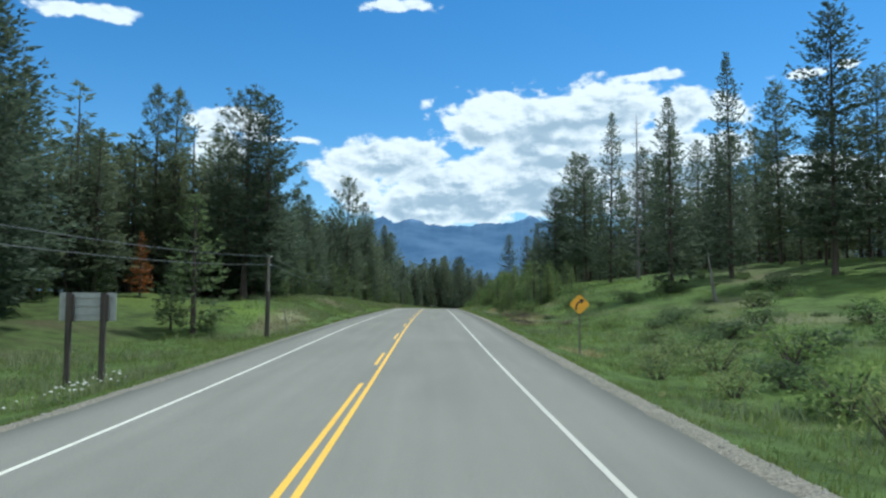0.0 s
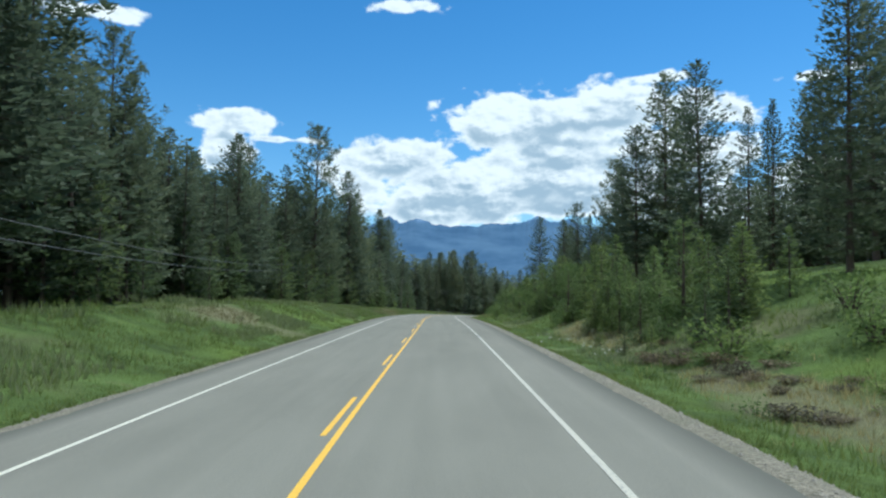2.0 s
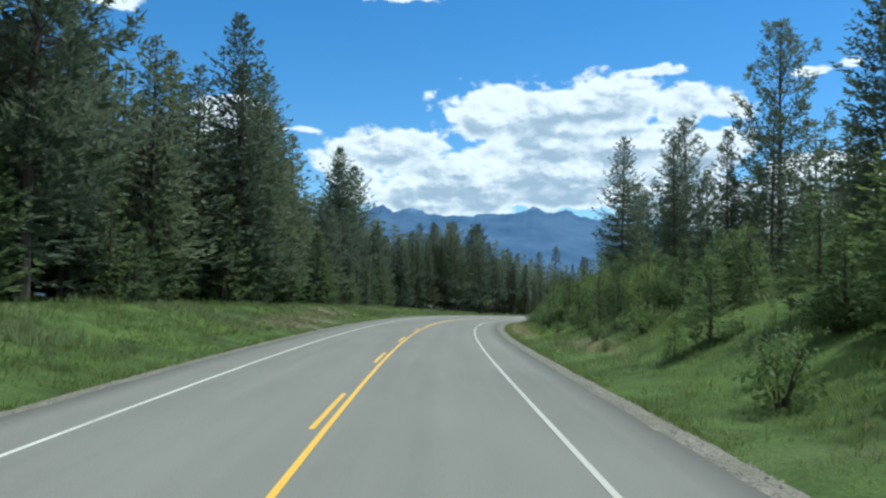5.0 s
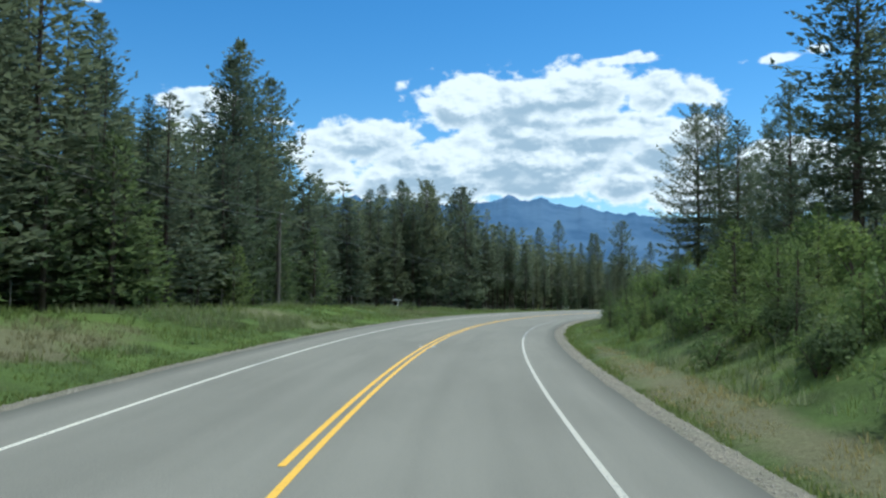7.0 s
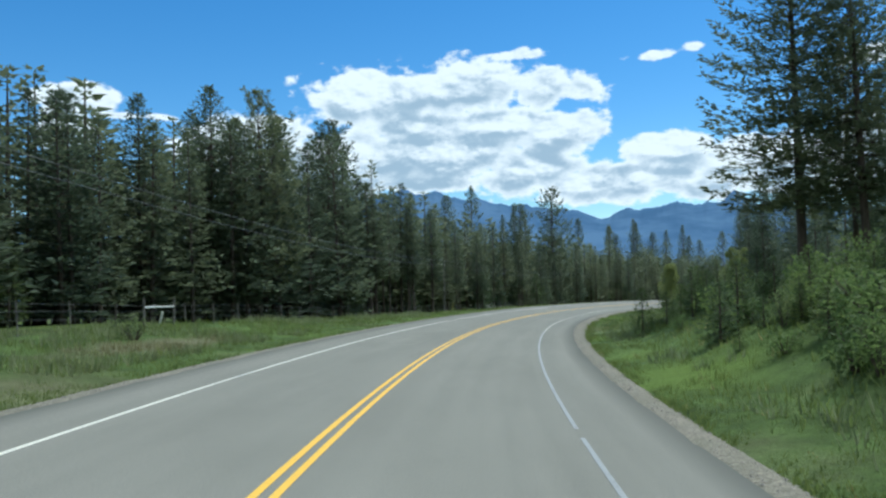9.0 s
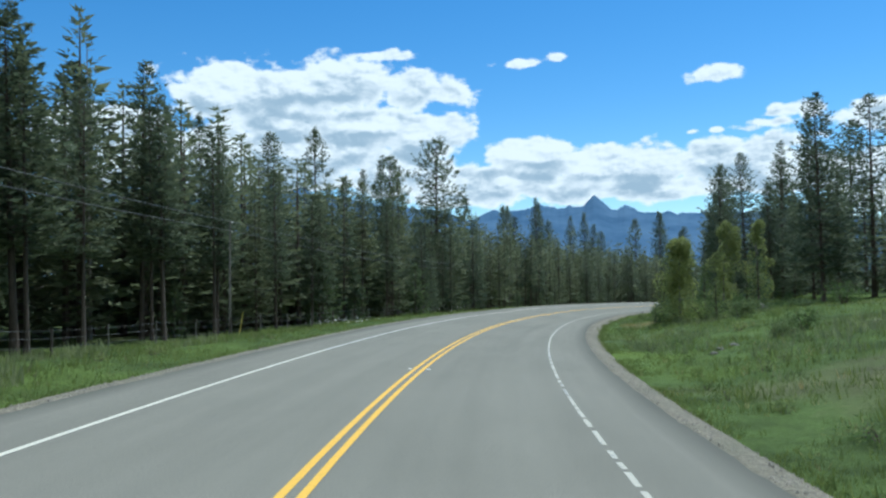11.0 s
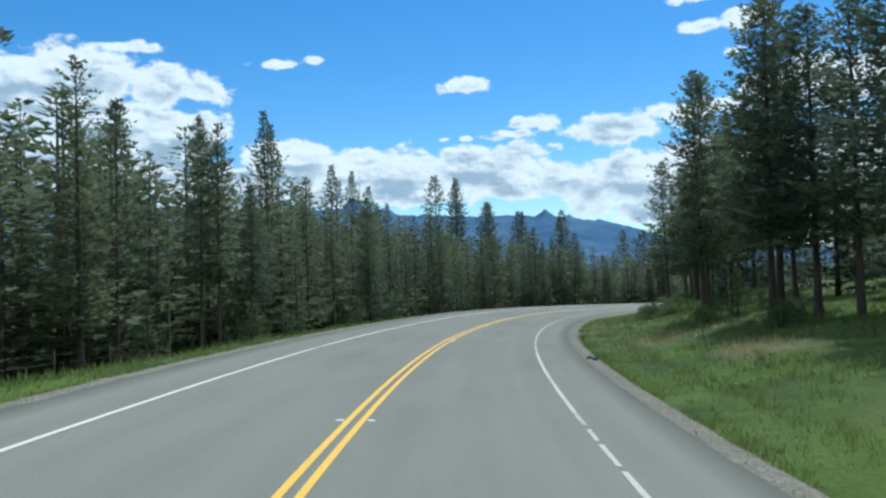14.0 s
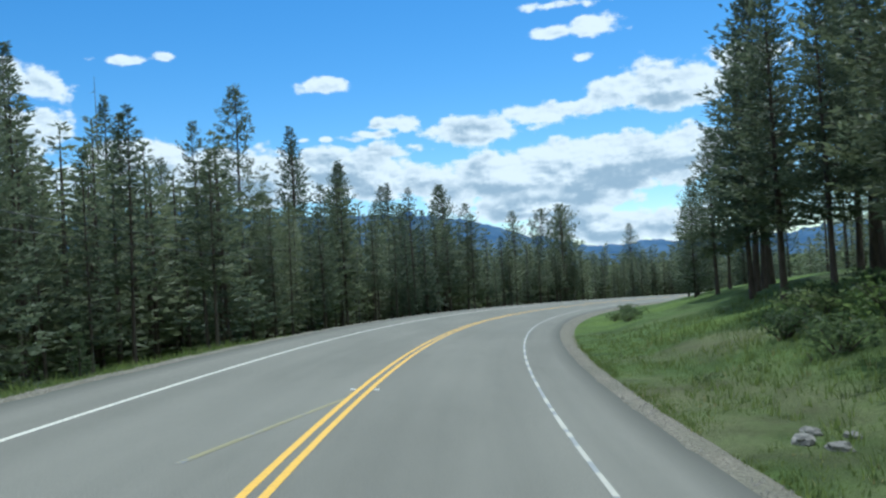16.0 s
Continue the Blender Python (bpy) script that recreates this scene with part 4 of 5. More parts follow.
RIGHT_EARLY = [(102, 29, 24.8, 2), (95, 35, 27, 5), (91, 41, 27, 5), (112, 38, 25, 5), (166, 26.2, 27.6, 5), (164, 22.5, 21, 5), (145, 29, 19, 2), (172, 30, 26, 5), (128, 28, 21, 5), (134, 33, 25, 2),
               (106, 45, 25, 5), (150, 36, 24, 0), (84, 47, 25, 3), (140, 25, 17, 2), (119, 21.7, 23, 2), (98, 22.3, 19.4, 2), (151, 25.3, 24.3, 5), (152, 43, 27, 5), (120, 48, 25, 0), (132, 44, 24, 3), (108, 52, 24, 5), (142, 50, 26, 0), (98, 54, 25, 0), (160, 40, 25, 0), (116, 33, 20, 0), (126, 38, 22, 5)]
RIGHT_BEND = [(244, 18, 20.4, 5), (240, 23, 19.3, 0), (239, 28, 20.1, 2), (239, 33, 31, 3), (208, 30.4, 24.2, 5), (309, 18.5, 25.8, 6), (306, 21, 25, 6), (292, 21.5, 20, 5), (311, 26.9, 23.4, 3),
              (252, 26, 24, 3), (272, 22.7, 18.4, 3), (264, 30, 20, 5), (205, 30, 22, 0), (190, 33, 24, 2), (322, 25, 21, 3), (330, 30, 21, 0)]
RIGHT_LATE = [(401, 18.1, 16.3, 0), (407.5, 15.3, 15.9, 2), (426, 15.2, 16.7, 5), (436.6, 13.8, 14.8, 5), (442, 30.4, 26.4, 5), 
              (452, 20.5, 20, 5), (459, 15.5, 13.5, 5), (474, 19.5, 20, 3), (480, 22, 21, 3), (486, 17, 19, 5), (497, 20, 22.5, 3), (490, 24, 21, 3), (505, 18, 14, 5),
              (462, 17, 13.2, 5), (466, 19.5, 14.5, 3), (456, 17.5, 14.5, 5), (377, 22, 16.9, 5), (383, 22.25, 16.5, 2), (398, 20.25, 12.6, 0), (412, 15.3, 16.9, 5), (455, 13, 12.6, 5), (432, 12.8, 13.9, 5), (424, 14.25, 14.9, 5), (421, 15.25, 13.4, 3),
              (418, 15.8, 13.3, 3), (480, 15.5, 13.2, 5), (472, 15, 14.3, 3), (508, 15.5, 11, 0), (497, 16.25, 12.6, 5), (468, 15.75, 13.5, 3), (490, 18.25, 17, 5), (445, 16.5, 14.2, 2), (440, 19.5, 14.7, 5),
              (515, 16, 11, 0), (528, 15, 10.5, 0), (418, 22, 18, 5), (425, 26, 21, 5), (538, 17, 11, 0)]
rng = random.Random(5)
for s, a, top, kind in LEFT_EARLY + LEFT_BEND + LEFT_LATE + LEFT_FAR + RIGHT_EARLY + RIGHT_BEND + RIGHT_LATE:
    if kind in (3, 5) and a > 0 and s > 395:
        kind = 7
    put(HERO[kind], s, a, top, rng.uniform(0.9, 1.15) * (1.12 if a > 0 else 1.15), rng)


# forest fill: keeps clear of the road and of the meadow
def forest_edge(s, side):
    if side < 0:
        return float(np.interp(s, [-200, 70, 88, 104, 114, 230, 262, 300, 330, 350, 400, 420, 860], [36, 36, 31, 27, 17.5, 16.5, 18, 24, 20, 17.5, 13.5, 10.5, 10.5]))
    return float(np.interp(s, [-200, 60, 90, 110, 140, 200, 250, 300, 330, 380, 400, 430, 470, 860], [60, 55, 44, 34, 29, 28, 25, 24, 28, 26, 19, 20, 21, 15]))


def canopy(s, d):
    """Height of the left forest's roof above the road, d metres in from its edge."""
    front = float(np.interp(s, [60, 108, 120, 132, 144, 156, 168, 180, 204, 228, 240, 252, 264, 288, 300, 324, 336, 348, 372, 396, 420, 468, 480, 528, 540, 564, 588, 700],
                            [18, 17, 19, 16, 14.5, 16, 14, 18, 24, 24, 23, 14, 16, 16, 15, 17.5, 19.5, 15, 13, 12.5, 11, 11, 11, 11.5, 11, 11.5, 9.5, 8.5]))
    back = float(np.interp(s, [60, 144, 156, 168, 192, 216, 240, 252, 264, 276, 288, 300, 312, 336, 360, 384, 408, 420, 456, 468, 480, 504, 540, 576, 600, 700],
                           [21, 24, 18, 19, 20, 23, 25, 24, 18, 17.5, 22, 23, 18.5, 19.8, 18, 16, 14.5, 15.5, 13.7, 13.5, 12.5, 13, 13, 13, 10.5, 9.5]))
    return front + (back - front) * min(1.0, max(0.0, (d - 2) / 8))


def low_tree(seed, pine, far=False):
    """A light tree for the depth of the forest: vertices and faces of trunk and crown."""
    if far:
        me = crown_mesh("template", seed, H, 2.6 if pine else 3.4, 0.05, 15, 5, 2, 1, NEEDLE, 0.65 if pine else 0.85, 0.3, 0.4, 0.0, 3.4, 0.26)
    else:
        me = crown_mesh("template", seed, H, 2.5 if pine else 3.2, 0.12 if pine else 0.05, 20, 5, 4, 1, NEEDLE, 0.65 if pine else 0.8, 0.3, 0.36, 0.0, 2.3, 0.23)
    v = np.array([q.co for q in me.vertices])
    q = np.array([tuple(f.vertices) for f in me.polygons if f.material_index == 0])
    bpy.data.meshes.remove(me)
    tv, tq = [], []
    for j in range(3):
        for k in range(5):
            r = (0.2, 0.13, 0.02)[j]
            tv.append((r * math.cos(k * 1.257), r * math.sin(k * 1.257), H * (-0.03, 0.5, 0.97)[j]))
    for j in range(2):
        for k in range(5):
            tq += [(j * 5 + k, j * 5 + (k + 1) % 5, j * 5 + 5 + (k + 1) % 5), (j * 5 + k, j * 5 + 5 + (k + 1) % 5, j * 5 + 5 + k)]
    return v, q, np.array(tv), np.array(tq)


def fill_forest():
    rng = random.Random(9)
    models = [low_tree(31, False), low_tree(32, True), low_tree(33, False)]
    light = [low_tree(34, False, True), low_tree(35, True, True)]
    VV, FF, SL, base = [], [], [], 0

    def deep(s, a, top, slim, kinds):
        nonlocal base
        v, q, tv, tq = rng.choice(kinds)
        p = place(s, a)
        k = (float(np.interp(s, SS, LINE[:, 2])) + top - p.z) / H
        t = rng.uniform(0, 6.28)
        rot = np.array([[math.cos(t), -math.sin(t), 0], [math.sin(t), math.cos(t), 0], [0, 0, 1]])
        for vv, qq, slot in ((v, q, 0), (tv, tq, 1)):
            VV.append(vv @ rot.T * np.array([k * slim, k * slim, k]) + np.array(p))
            FF.append(qq + base)
            SL.append(np.full(len(qq), slot))
            base += len(vv)

    for side, lo, hi, step, depth in ((-1, 36, 700, 3.6, 24), (1, 70, 690, 5.0, 34)):
        s = lo
        while s < hi:
            rows = 6 if side < 0 else 5
            for r in range(rows):
                u = (r + rng.random() * 0.8) / rows
                ss = s + rng.uniform(-step, step) * 0.6
                a = forest_edge(ss, side) + 0.4 + depth * u ** 1.2
                if side > 0 and r < 3 and rng.random() < (0.35 if ss < 385 else 0.62):
                    continue
                if side < 0:
                    top = min(21.0, canopy(ss, a - forest_edge(ss, side))) - (5.0 if ss > 430 else 4.5) * rng.random() ** 1.3 + (2.6 if rng.random() < 0.14 and not 400 < ss < 465 else 0.0) - (0.2 if 408 < ss < 455 else 0.0)
                else:
                    top = 14.0 + (2.5 if ss < 330 else 0) - (3.0 if ss > 480 else 0) + rng.uniform(-4.5, 4.0) + u * 2.0
                slim = rng.uniform(0.95, 1.35) * (1.2 if side < 0 and ss < 345 else 1.05) * (1.15 if ss > 520 else 1.0)
                if (r < 1 and ss < 640 or r == 1 and rng.random() < 0.40 and ss < 545):
                    kinds = (0, 0, 0, 1, 2) if ss < 340 or side > 0 else ((1, 2, 3, 3) if r else (2, 3, 3, 3, 1))
                    put(LITE[rng.choice(kinds)], ss, side * a, top, slim, rng)
                else:
                    deep(ss, side * (a + (3 if r < 2 else 0)), top + (1.0 if side > 0 else 0.0), slim * 1.3, light if r > 3 else models)
            s += step
    # wooded slopes farther off, behind the bend and beyond the road's end
    for i in range(340):
        s, a = rng.uniform(300, 845), -rng.uniform(36, 170)
        deep(s, a, rng.uniform(14, 20) - float(np.interp(s, [430, 560, 700], [0, 4.5, 7.0])), 1.6, light)
    for i in range(150):
        deep(rng.uniform(60, 330), -rng.uniform(44, 95), rng.uniform(11, 16), 1.7, light)
    for i in range(170):
        deep(rng.uniform(370, 520), -rng.uniform(22, 62), rng.uniform(9, 12.5), 1.7, light)
    for i in range(160):
        deep(rng.uniform(690, 850), rng.uniform(10, 110), rng.uniform(9, 13), 1.3, light)
    for i in range(130):
        deep(rng.uniform(105, 215), rng.uniform(46, 90), rng.uniform(17, 23), 1.5, models)
    for i in range(90):
        deep(rng.uniform(445, 570), rng.uniform(34, 70), rng.uniform(13, 18), 1.5, models)
    for i in range(60):
        deep(rng.uniform(215, 330), rng.uniform(34, 70), rng.uniform(16, 21), 1.5, models)
    me = mesh_from("forest", np.concatenate(VV).tolist(), np.concatenate(FF).tolist(), [NEEDLE, BARK], slots=np.concatenate(SL))
    tagged(new("forest", me), "deep dark green conifer forest behind the roadside trees", "forest", kind="stuff")


fill_forest()


# ---------------------------------------------------------------- shrubs and leafy trees
def leaf_cloud(name, seed, lobes, leaves, size, mat):
    """Leaves set on the skins of several lobes. lobes: centre and radii."""
    rng = np.random.default_rng(seed)
    V, F = [], []
    for i in range(leaves):
        cx, cy, cz, rx, ry, rz = lobes[rng.integers(len(lobes))]
        d = rng.normal(size=3)
        d /= np.linalg.norm(d)
        r = rng.uniform(0.45, 1.08) ** 0.6
        c = np.array([cx, cy, cz]) + d * np.array([rx, ry, rz]) * r
        if c[2] < 0.02:
            continue
        n = d + rng.normal(size=3) * 0.7
        t = np.cross(n, rng.normal(size=3))
        t /= np.linalg.norm(t) + 1e-6
        b = np.cross(n, t)
        b /= np.linalg.norm(b) + 1e-6
        s = size * rng.uniform(0.6, 1.3)
        k = len(V)
        V += [c - t * s, c + b * s * 0.45, c + t * s, c - b * s * 0.45]
        F.append((k, k + 1, k + 2, k + 3))
    me = bpy.data.meshes.new(name)
    me.from_pydata([tuple(v) for v in V], [], F)
    me.materials.append(mat)
    return me


def stem_mesh(name, seed, stems, height, spread, r, mat):
    """Stems that fan out from one foot."""
    rng = random.Random(seed)
    verts = [(r * 1.6 * math.cos(k * 1.571), r * 1.6 * math.sin(k * 1.571), -0.15) for k in range(4)]
    faces = []
    for i in range(stems):
        t = rng.uniform(0, 6.28)
        e = Vector((math.cos(t) * spread * rng.uniform(.3, 1), math.sin(t) * spread * rng.uniform(.3, 1), height * rng.uniform(.6, 1)))
        rings = [[0, 1, 2, 3]]
        for u in (0.55, 1):
            p = e * u + Vector((0, 0, 0.18 * height * u * (1 - u)))
            q = r * (1 - 0.75 * u)
            rings.append(list(range(len(verts), len(verts) + 4)))
            verts += [(p.x + q * math.cos(k * 1.571), p.y + q * math.sin(k * 1.571), p.z) for k in range(4)]
        for lo, hi in zip(rings, rings[1:]):
            faces += [(lo[k], lo[(k + 1) % 4], hi[(k + 1) % 4], hi[k]) for k in range(4)]
    return mesh_from(name, verts, faces, [mat], smooth=True)


def make_shrub(name, seed, label, mat, leaves, tall, leaf=0.068, stems=9):
    rng = random.Random(seed)
    lobes = []
    for i in range(9):
        t, r = rng.uniform(0, 6.28), rng.uniform(0, 0.75)
        h = tall * rng.uniform(0.3, 0.8)
        lobes.append((r * math.cos(t), r * math.sin(t), h, rng.uniform(.28, .55), rng.uniform(.28, .55), rng.uniform(.25, .45) * tall))
    root = tagged(new(name), label, "shrub", "roadside shrubs")
    sub("branchwork", stem_mesh("branchwork", seed, stems, tall * 0.9, 0.7, 0.022, BARK), root)
    sub("foliage", leaf_cloud("foliage", seed, lobes, leaves, leaf, mat), root)
    return root


SHRUBS = [make_shrub("green_shrub", 41, "leafy green shrub on the roadside bank", SHRUB, 560, 1.2),
          make_shrub("dark_shrub", 42, "low dark green shrub in the grass", SAPGREEN, 480, 0.9),
          make_shrub("pale_shrub", 43, "pale green leafy bush beside the road", ASPEN, 520, 1.3),
          make_shrub("dry_shrub", 44, "low brown dry bush on the eroded bank", BRUSH, 520, 0.9)]


SHRUBS.append(make_shrub("bank_bush", 47, "dense rounded green bush on the cut bank", SHRUB, 1200, 1.25, 0.056))
SHRUBS.append(make_shrub("weed_clump", 45, "low leafy green weed clump in the verge grass", SHRUB, 120, 0.8, 0.075, 4))
SHRUBS.append(make_shrub("pale_weed_clump", 46, "low grey-green weed clump in the verge grass", ASPEN, 110, 0.8, 0.075, 4))


def put_size(model, s, a, width, height, nominal, rng):
    p = place(s, a)
    m = pose(p.x, p.y, p.z - 0.05, 0, 0, rng.uniform(0, 360)) @ Matrix.Diagonal((width, width, height / nominal, 1))
    if model.name not in placed_once:
        placed_once.add(model.name)
        model.matrix_basis = m
        return model
    keep = model.matrix_basis.copy()
    model.matrix_basis = Matrix.Identity(4)
    ob = copy_thing(model, m)
    model.matrix_basis = keep
    return ob


def plant_bank():
    rng = random.Random(77)
    # young conifers and bushes crowd the cut bank on the right
    for i in range(150):
        s = rng.uniform(108, 262)
        a = rng.uniform(8.6, 17.0) if s < 250 else rng.uniform(10.5, 19)
        tall = rng.uniform(1.7, 4.6) * (1.0 if s < 180 else 0.7) * float(np.interp(a, [8.8, 12.5], [0.35, 1.0]))
        put_size(SAPLING[rng.choice((0, 0, 1, 2))], s, a, rng.uniform(0.9, 1.5) * tall / 4, tall, 4.0, rng)
    for i in range(60):
        s, a, h = rng.uniform(252, 306), rng.uniform(8.6, 14), rng.uniform(0.8, 2.4)
        put_size(SAPLING[rng.choice((0, 2))], s, a, rng.uniform(1.1, 1.7) * h / 4, h, 4.0, rng)
    for i in range(70):
        s = rng.uniform(104, 300)
        a = rng.uniform(8.2, 12.5) if s < 225 else rng.uniform(9.5, 15)
        w = rng.uniform(0.6, 1.3)
        put_size(SHRUBS[rng.choice((0, 0, 1, 2))], s, a, w, w * rng.uniform(0.8, 1.3), 1.2, rng)
    for i in range(90):
        s = rng.uniform(214, 300)
        a = rng.uniform(8.4, 15) if s < 250 else rng.uniform(9.4, 18)
        w = rng.uniform(0.6, 1.25)
        put_size(SHRUBS[rng.choice((0, 0, 1))], s, a, w, w * rng.uniform(0.8, 1.5), 1.2, rng)
    for i in range(60):
        h = rng.uniform(1.8, 3.6)
        put_size(SAPLING[rng.choice((0, 0, 1))], rng.uniform(116, 250), rng.uniform(9.6, 13.5), rng.uniform(1.1, 1.6) * h / 4, h, 4.0, rng)
    for i in range(44):
        s = rng.uniform(112, 258)
        a = rng.uniform(10.2, 15)
        w = rng.uniform(1.1, 2.0) * float(np.interp(a, [9.2, 12], [0.6, 1.0]))
        put_size(SHRUBS[4], s, a, w, w * rng.uniform(0.9, 1.5), 1.2, rng)
    for i in range(26):
        w = rng.uniform(0.5, 1.0)
        put_size(SHRUBS[3], rng.uniform(88, 112), rng.uniform(8.4, 11.6), w, w * rng.uniform(0.4, 0.7), 1.2, rng)
    # meadow bushes at the start
    for s, a, w, h, k in ((51, 11.2, 1.6, 1.2, 1), (47, 10.5, 1.5, 1.3, 0), (56, 13.5, 1.8, 1.5, 0), (60, 16, 2.0, 1.4, 1), (66, 14, 1.6, 1.1, 1), (72, 19, 2.0, 1.6, 1), (78, 16.9, 1.3, 1.0, 1),
                          (84, 24, 2.4, 1.7, 1), (90, 28, 2.5, 1.8, 1), (95, 18, 2.2, 1.4, 1), (97, 22, 2.6, 1.5, 1), (70, 24, 2.2, 1.4, 0), (62, 21, 2.0, 1.6, 0), (103, 14, 1.6, 1.4, 0), (106, 11, 1.5, 1.4, 0),
                          (58, 9.4, 1.3, 0.8, 2), (54.5, 8.6, 1.1, 0.7, 2), (61, 10.6, 1.5, 0.9, 2), (56.5, 11.2, 1.6, 1.0, 2), (63, 12.5, 1.6, 0.9, 0), (50.5, 9.4, 1.0, 0.8, 2), (68.5, 16, 2.6, 1.4, 1), (80, 16.8, 2.4, 1.3, 1), (83, 18, 2.6, 1.3, 1), (44, 9.8, 1.2, 1.1, 2), (50, 15, 2.0, 1.6, 1), (108, 16, 1.8, 1.5, 0), (288, -10.8, 0.9, 0.9, 2), (40.5, 9.6, 1.0, 0.8, 0)):
        put_size(SHRUBS[k], s, a, w, h, 1.2, rng)
    for i in range(46):
        s = rng.uniform(44, 112)
        a = rng.uniform(10.5, 30)
        w = rng.uniform(0.8, 1.7)
        put_size(SHRUBS[rng.choice((0, 1, 1))], s, a, w, w * rng.uniform(0.3, 0.6), 1.2, rng)
    # the far end of the bend
    for s, a, w, h, k in ((461, 11.6, 1.7, 1.3, 1), (456, 11.2, 1.6, 1.3, 1), (463, 13.5, 2.0, 1.6, 1), (459, 14, 1.8, 1.5, 0), (452, 13.2, 1.3, 1.4, 2), (468, 15, 2.0, 1.4, 1), (447, 13.5, 1.6, 1.2, 0), (440, 14, 1.8, 1.4, 1),
                          (490, 9.6, 1.3, 0.9, 1), (494, 10, 1.5, 1.0, 1), (496, 9, 1.5, 1.0, 1), (510, 9.5, 1.8, 1.2, 1), (430, 12.5, 1.5, 1.1, 0), (420, 13.5, 1.4, 1.2, 0), (398, 10.5, 1.1, 1.1, 0), (389, 11, 1.0, 1.3, 1),
                          (384, 9.8, 0.9, 1.0, 0), (377, 11.5, 1.2, 1.0, 0), (369, 11.0, 1.3, 1.2, 0), (364, 12.5, 1.4, 1.3, 0), (391, 8.2, 0.8, 0.8, 1)):
        put_size(SHRUBS[k], s, a, w, h, 1.2, rng)
    for i in range(46):
        s, a = rng.uniform(300, 470), rng.uniform(12.5, 22)
        w = rng.uniform(0.7, 1.6)
        put_size(SHRUBS[rng.choice((0, 1, 1))], s, a, w, w * rng.uniform(.7, 1.1), 1.2, rng)
    for s, a, h in ((381, 10.5, 2.2), (371, 9.8, 1.6), (362, 13, 2.6), (376, 13.5, 3.0), (389, 13, 3.4), (395, 14, 4), (366, 16, 3.5), (432, 14.5, 2.6), (312, 13, 2.5), (318, 15, 3), (306, 12.5, 2.4)):
        put_size(SAPLING[rng.choice((0, 2))], s, a, rng.uniform(.9, 1.2) * h / 4, h, 4.0, rng)
    # weeds in the long grass
    for i in range(150):
        s = rng.uniform(300, 468)
        a = 7.3 + 9 * rng.random() ** 1.2
        w = rng.uniform(0.35, 0.8)
        put_size(SHRUBS[rng.choice((5, 5, 6))], s, a, w, w * rng.uniform(0.6, 1.1), 1.2, rng)
    for i in range(170):
        s = rng.uniform(44, 345)
        a = -(7.2 + 7 * rng.random())
        w = rng.uniform(0.3, 0.7)
        put_size(SHRUBS[rng.choice((5, 6, 6))], s, a, w, w * rng.uniform(0.6, 1.2), 1.2, rng)
    for i in range(90):
        s = rng.uniform(40, 112)
        a = 7.2 + 12 * rng.random()
        w = rng.uniform(0.35, 0.8)
        put_size(SHRUBS[rng.choice((5, 5, 6))], s, a, w, w * rng.uniform(0.6, 1.1), 1.2, rng)
    # the brushy foot of the wood past the meadow
    for i in range(30):
        w = rng.uniform(0.6, 1.15)
        put_size(SHRUBS[rng.choice((0, 0, 1, 2))], rng.uniform(366, 404), rng.uniform(9.6, 14.5), w, w * rng.uniform(0.8, 1.3), 1.2, rng)
    for i in range(9):
        h = rng.uniform(1.2, 2.4)
        put_size(SAPLING[rng.choice((0, 2, 2))], rng.uniform(368, 402), rng.uniform(9.8, 13.5), 1.3 * h / 4, h, 4.0, rng)
    # small firs along the forest's foot on the left
    for i in range(60):
        s = rng.uniform(108, 300)
        a = -(forest_edge(s, -1) + rng.uniform(-2.0, 2.5))
        h = rng.uniform(3.0, 8.5)
        put_size(SAPLING[2], s, a, rng.uniform(0.9, 1.2) * (h / 4) ** 0.9, h, 4.0, rng)
    for i in range(70):
        s = rng.uniform(70, 470)
        a = -(forest_edge(s, -1) + rng.uniform(-1.6, 3.5))
        h = rng.uniform(1.8, 6.0) if s < 400 else rng.uniform(1.2, 3.2)
        put_size(SAPLING[2], s, a, rng.uniform(.9, 1.35) * h / 4, h, 4.0, rng)
    for s, a, h, k in ((85, -14.8, 9.4, 2), (87, -17, 4.0, 2), (247, -15.4, 5.2, 0), (241, -17, 7, 2), (262, -16.8, 4.2, 0), (266, -17.5, 3.6, 2), (233, -15, 5.5, 0)):
        put_size(SAPLING[k], s, a, 1.1 * h / 4, h, 4.0, rng)


plant_bank()


def leafy_tree(seed, s, a, tall, width, leaves):
    rng = random.Random(seed)
    p = place(s, a)
    root = tagged(new("aspen_tree"), "pale green leafy young aspen at the roadside", "tree", "leafy trees")
    root.matrix_basis = pose(p.x, p.y, p.z, 0, 0, 30 * seed)
    sub("trunk", trunk_mesh("aspen_trunk", seed, tall, tall * 0.012 + 0.02, GREY_BARK, 0.03, 14, 0.9), root)
    lobes = []
    for i in range(34):
        u = rng.uniform(0.08, 0.97)
        r = width * (1 - abs(u - 0.35)) * rng.uniform(0.1, 0.62)
        t = rng.uniform(0, 6.28)
        q = width * rng.uniform(0.22, 0.36) * (1.15 - 0.6 * u)
        lobes.append((r * math.cos(t), r * math.sin(t), u * tall, q, q, q * 1.1))
    sub("crown", leaf_cloud("aspen_crown", seed, lobes, leaves, 0.10, ASPEN), root)


for seed, s, a, tall, width, leaves in ((51, 366, 11.2, 5.2, 2.4, 7000), (52, 394, 16.2, 7.8, 2.7, 9000), (53, 396, 11.2, 3.6, 1.0, 1500), (54, 388, 18.5, 7.5, 2.0, 3600), (55, 372, 14.5, 4.0, 1.1, 1500)):
    leafy_tree(seed, s, a, tall, width, leaves)


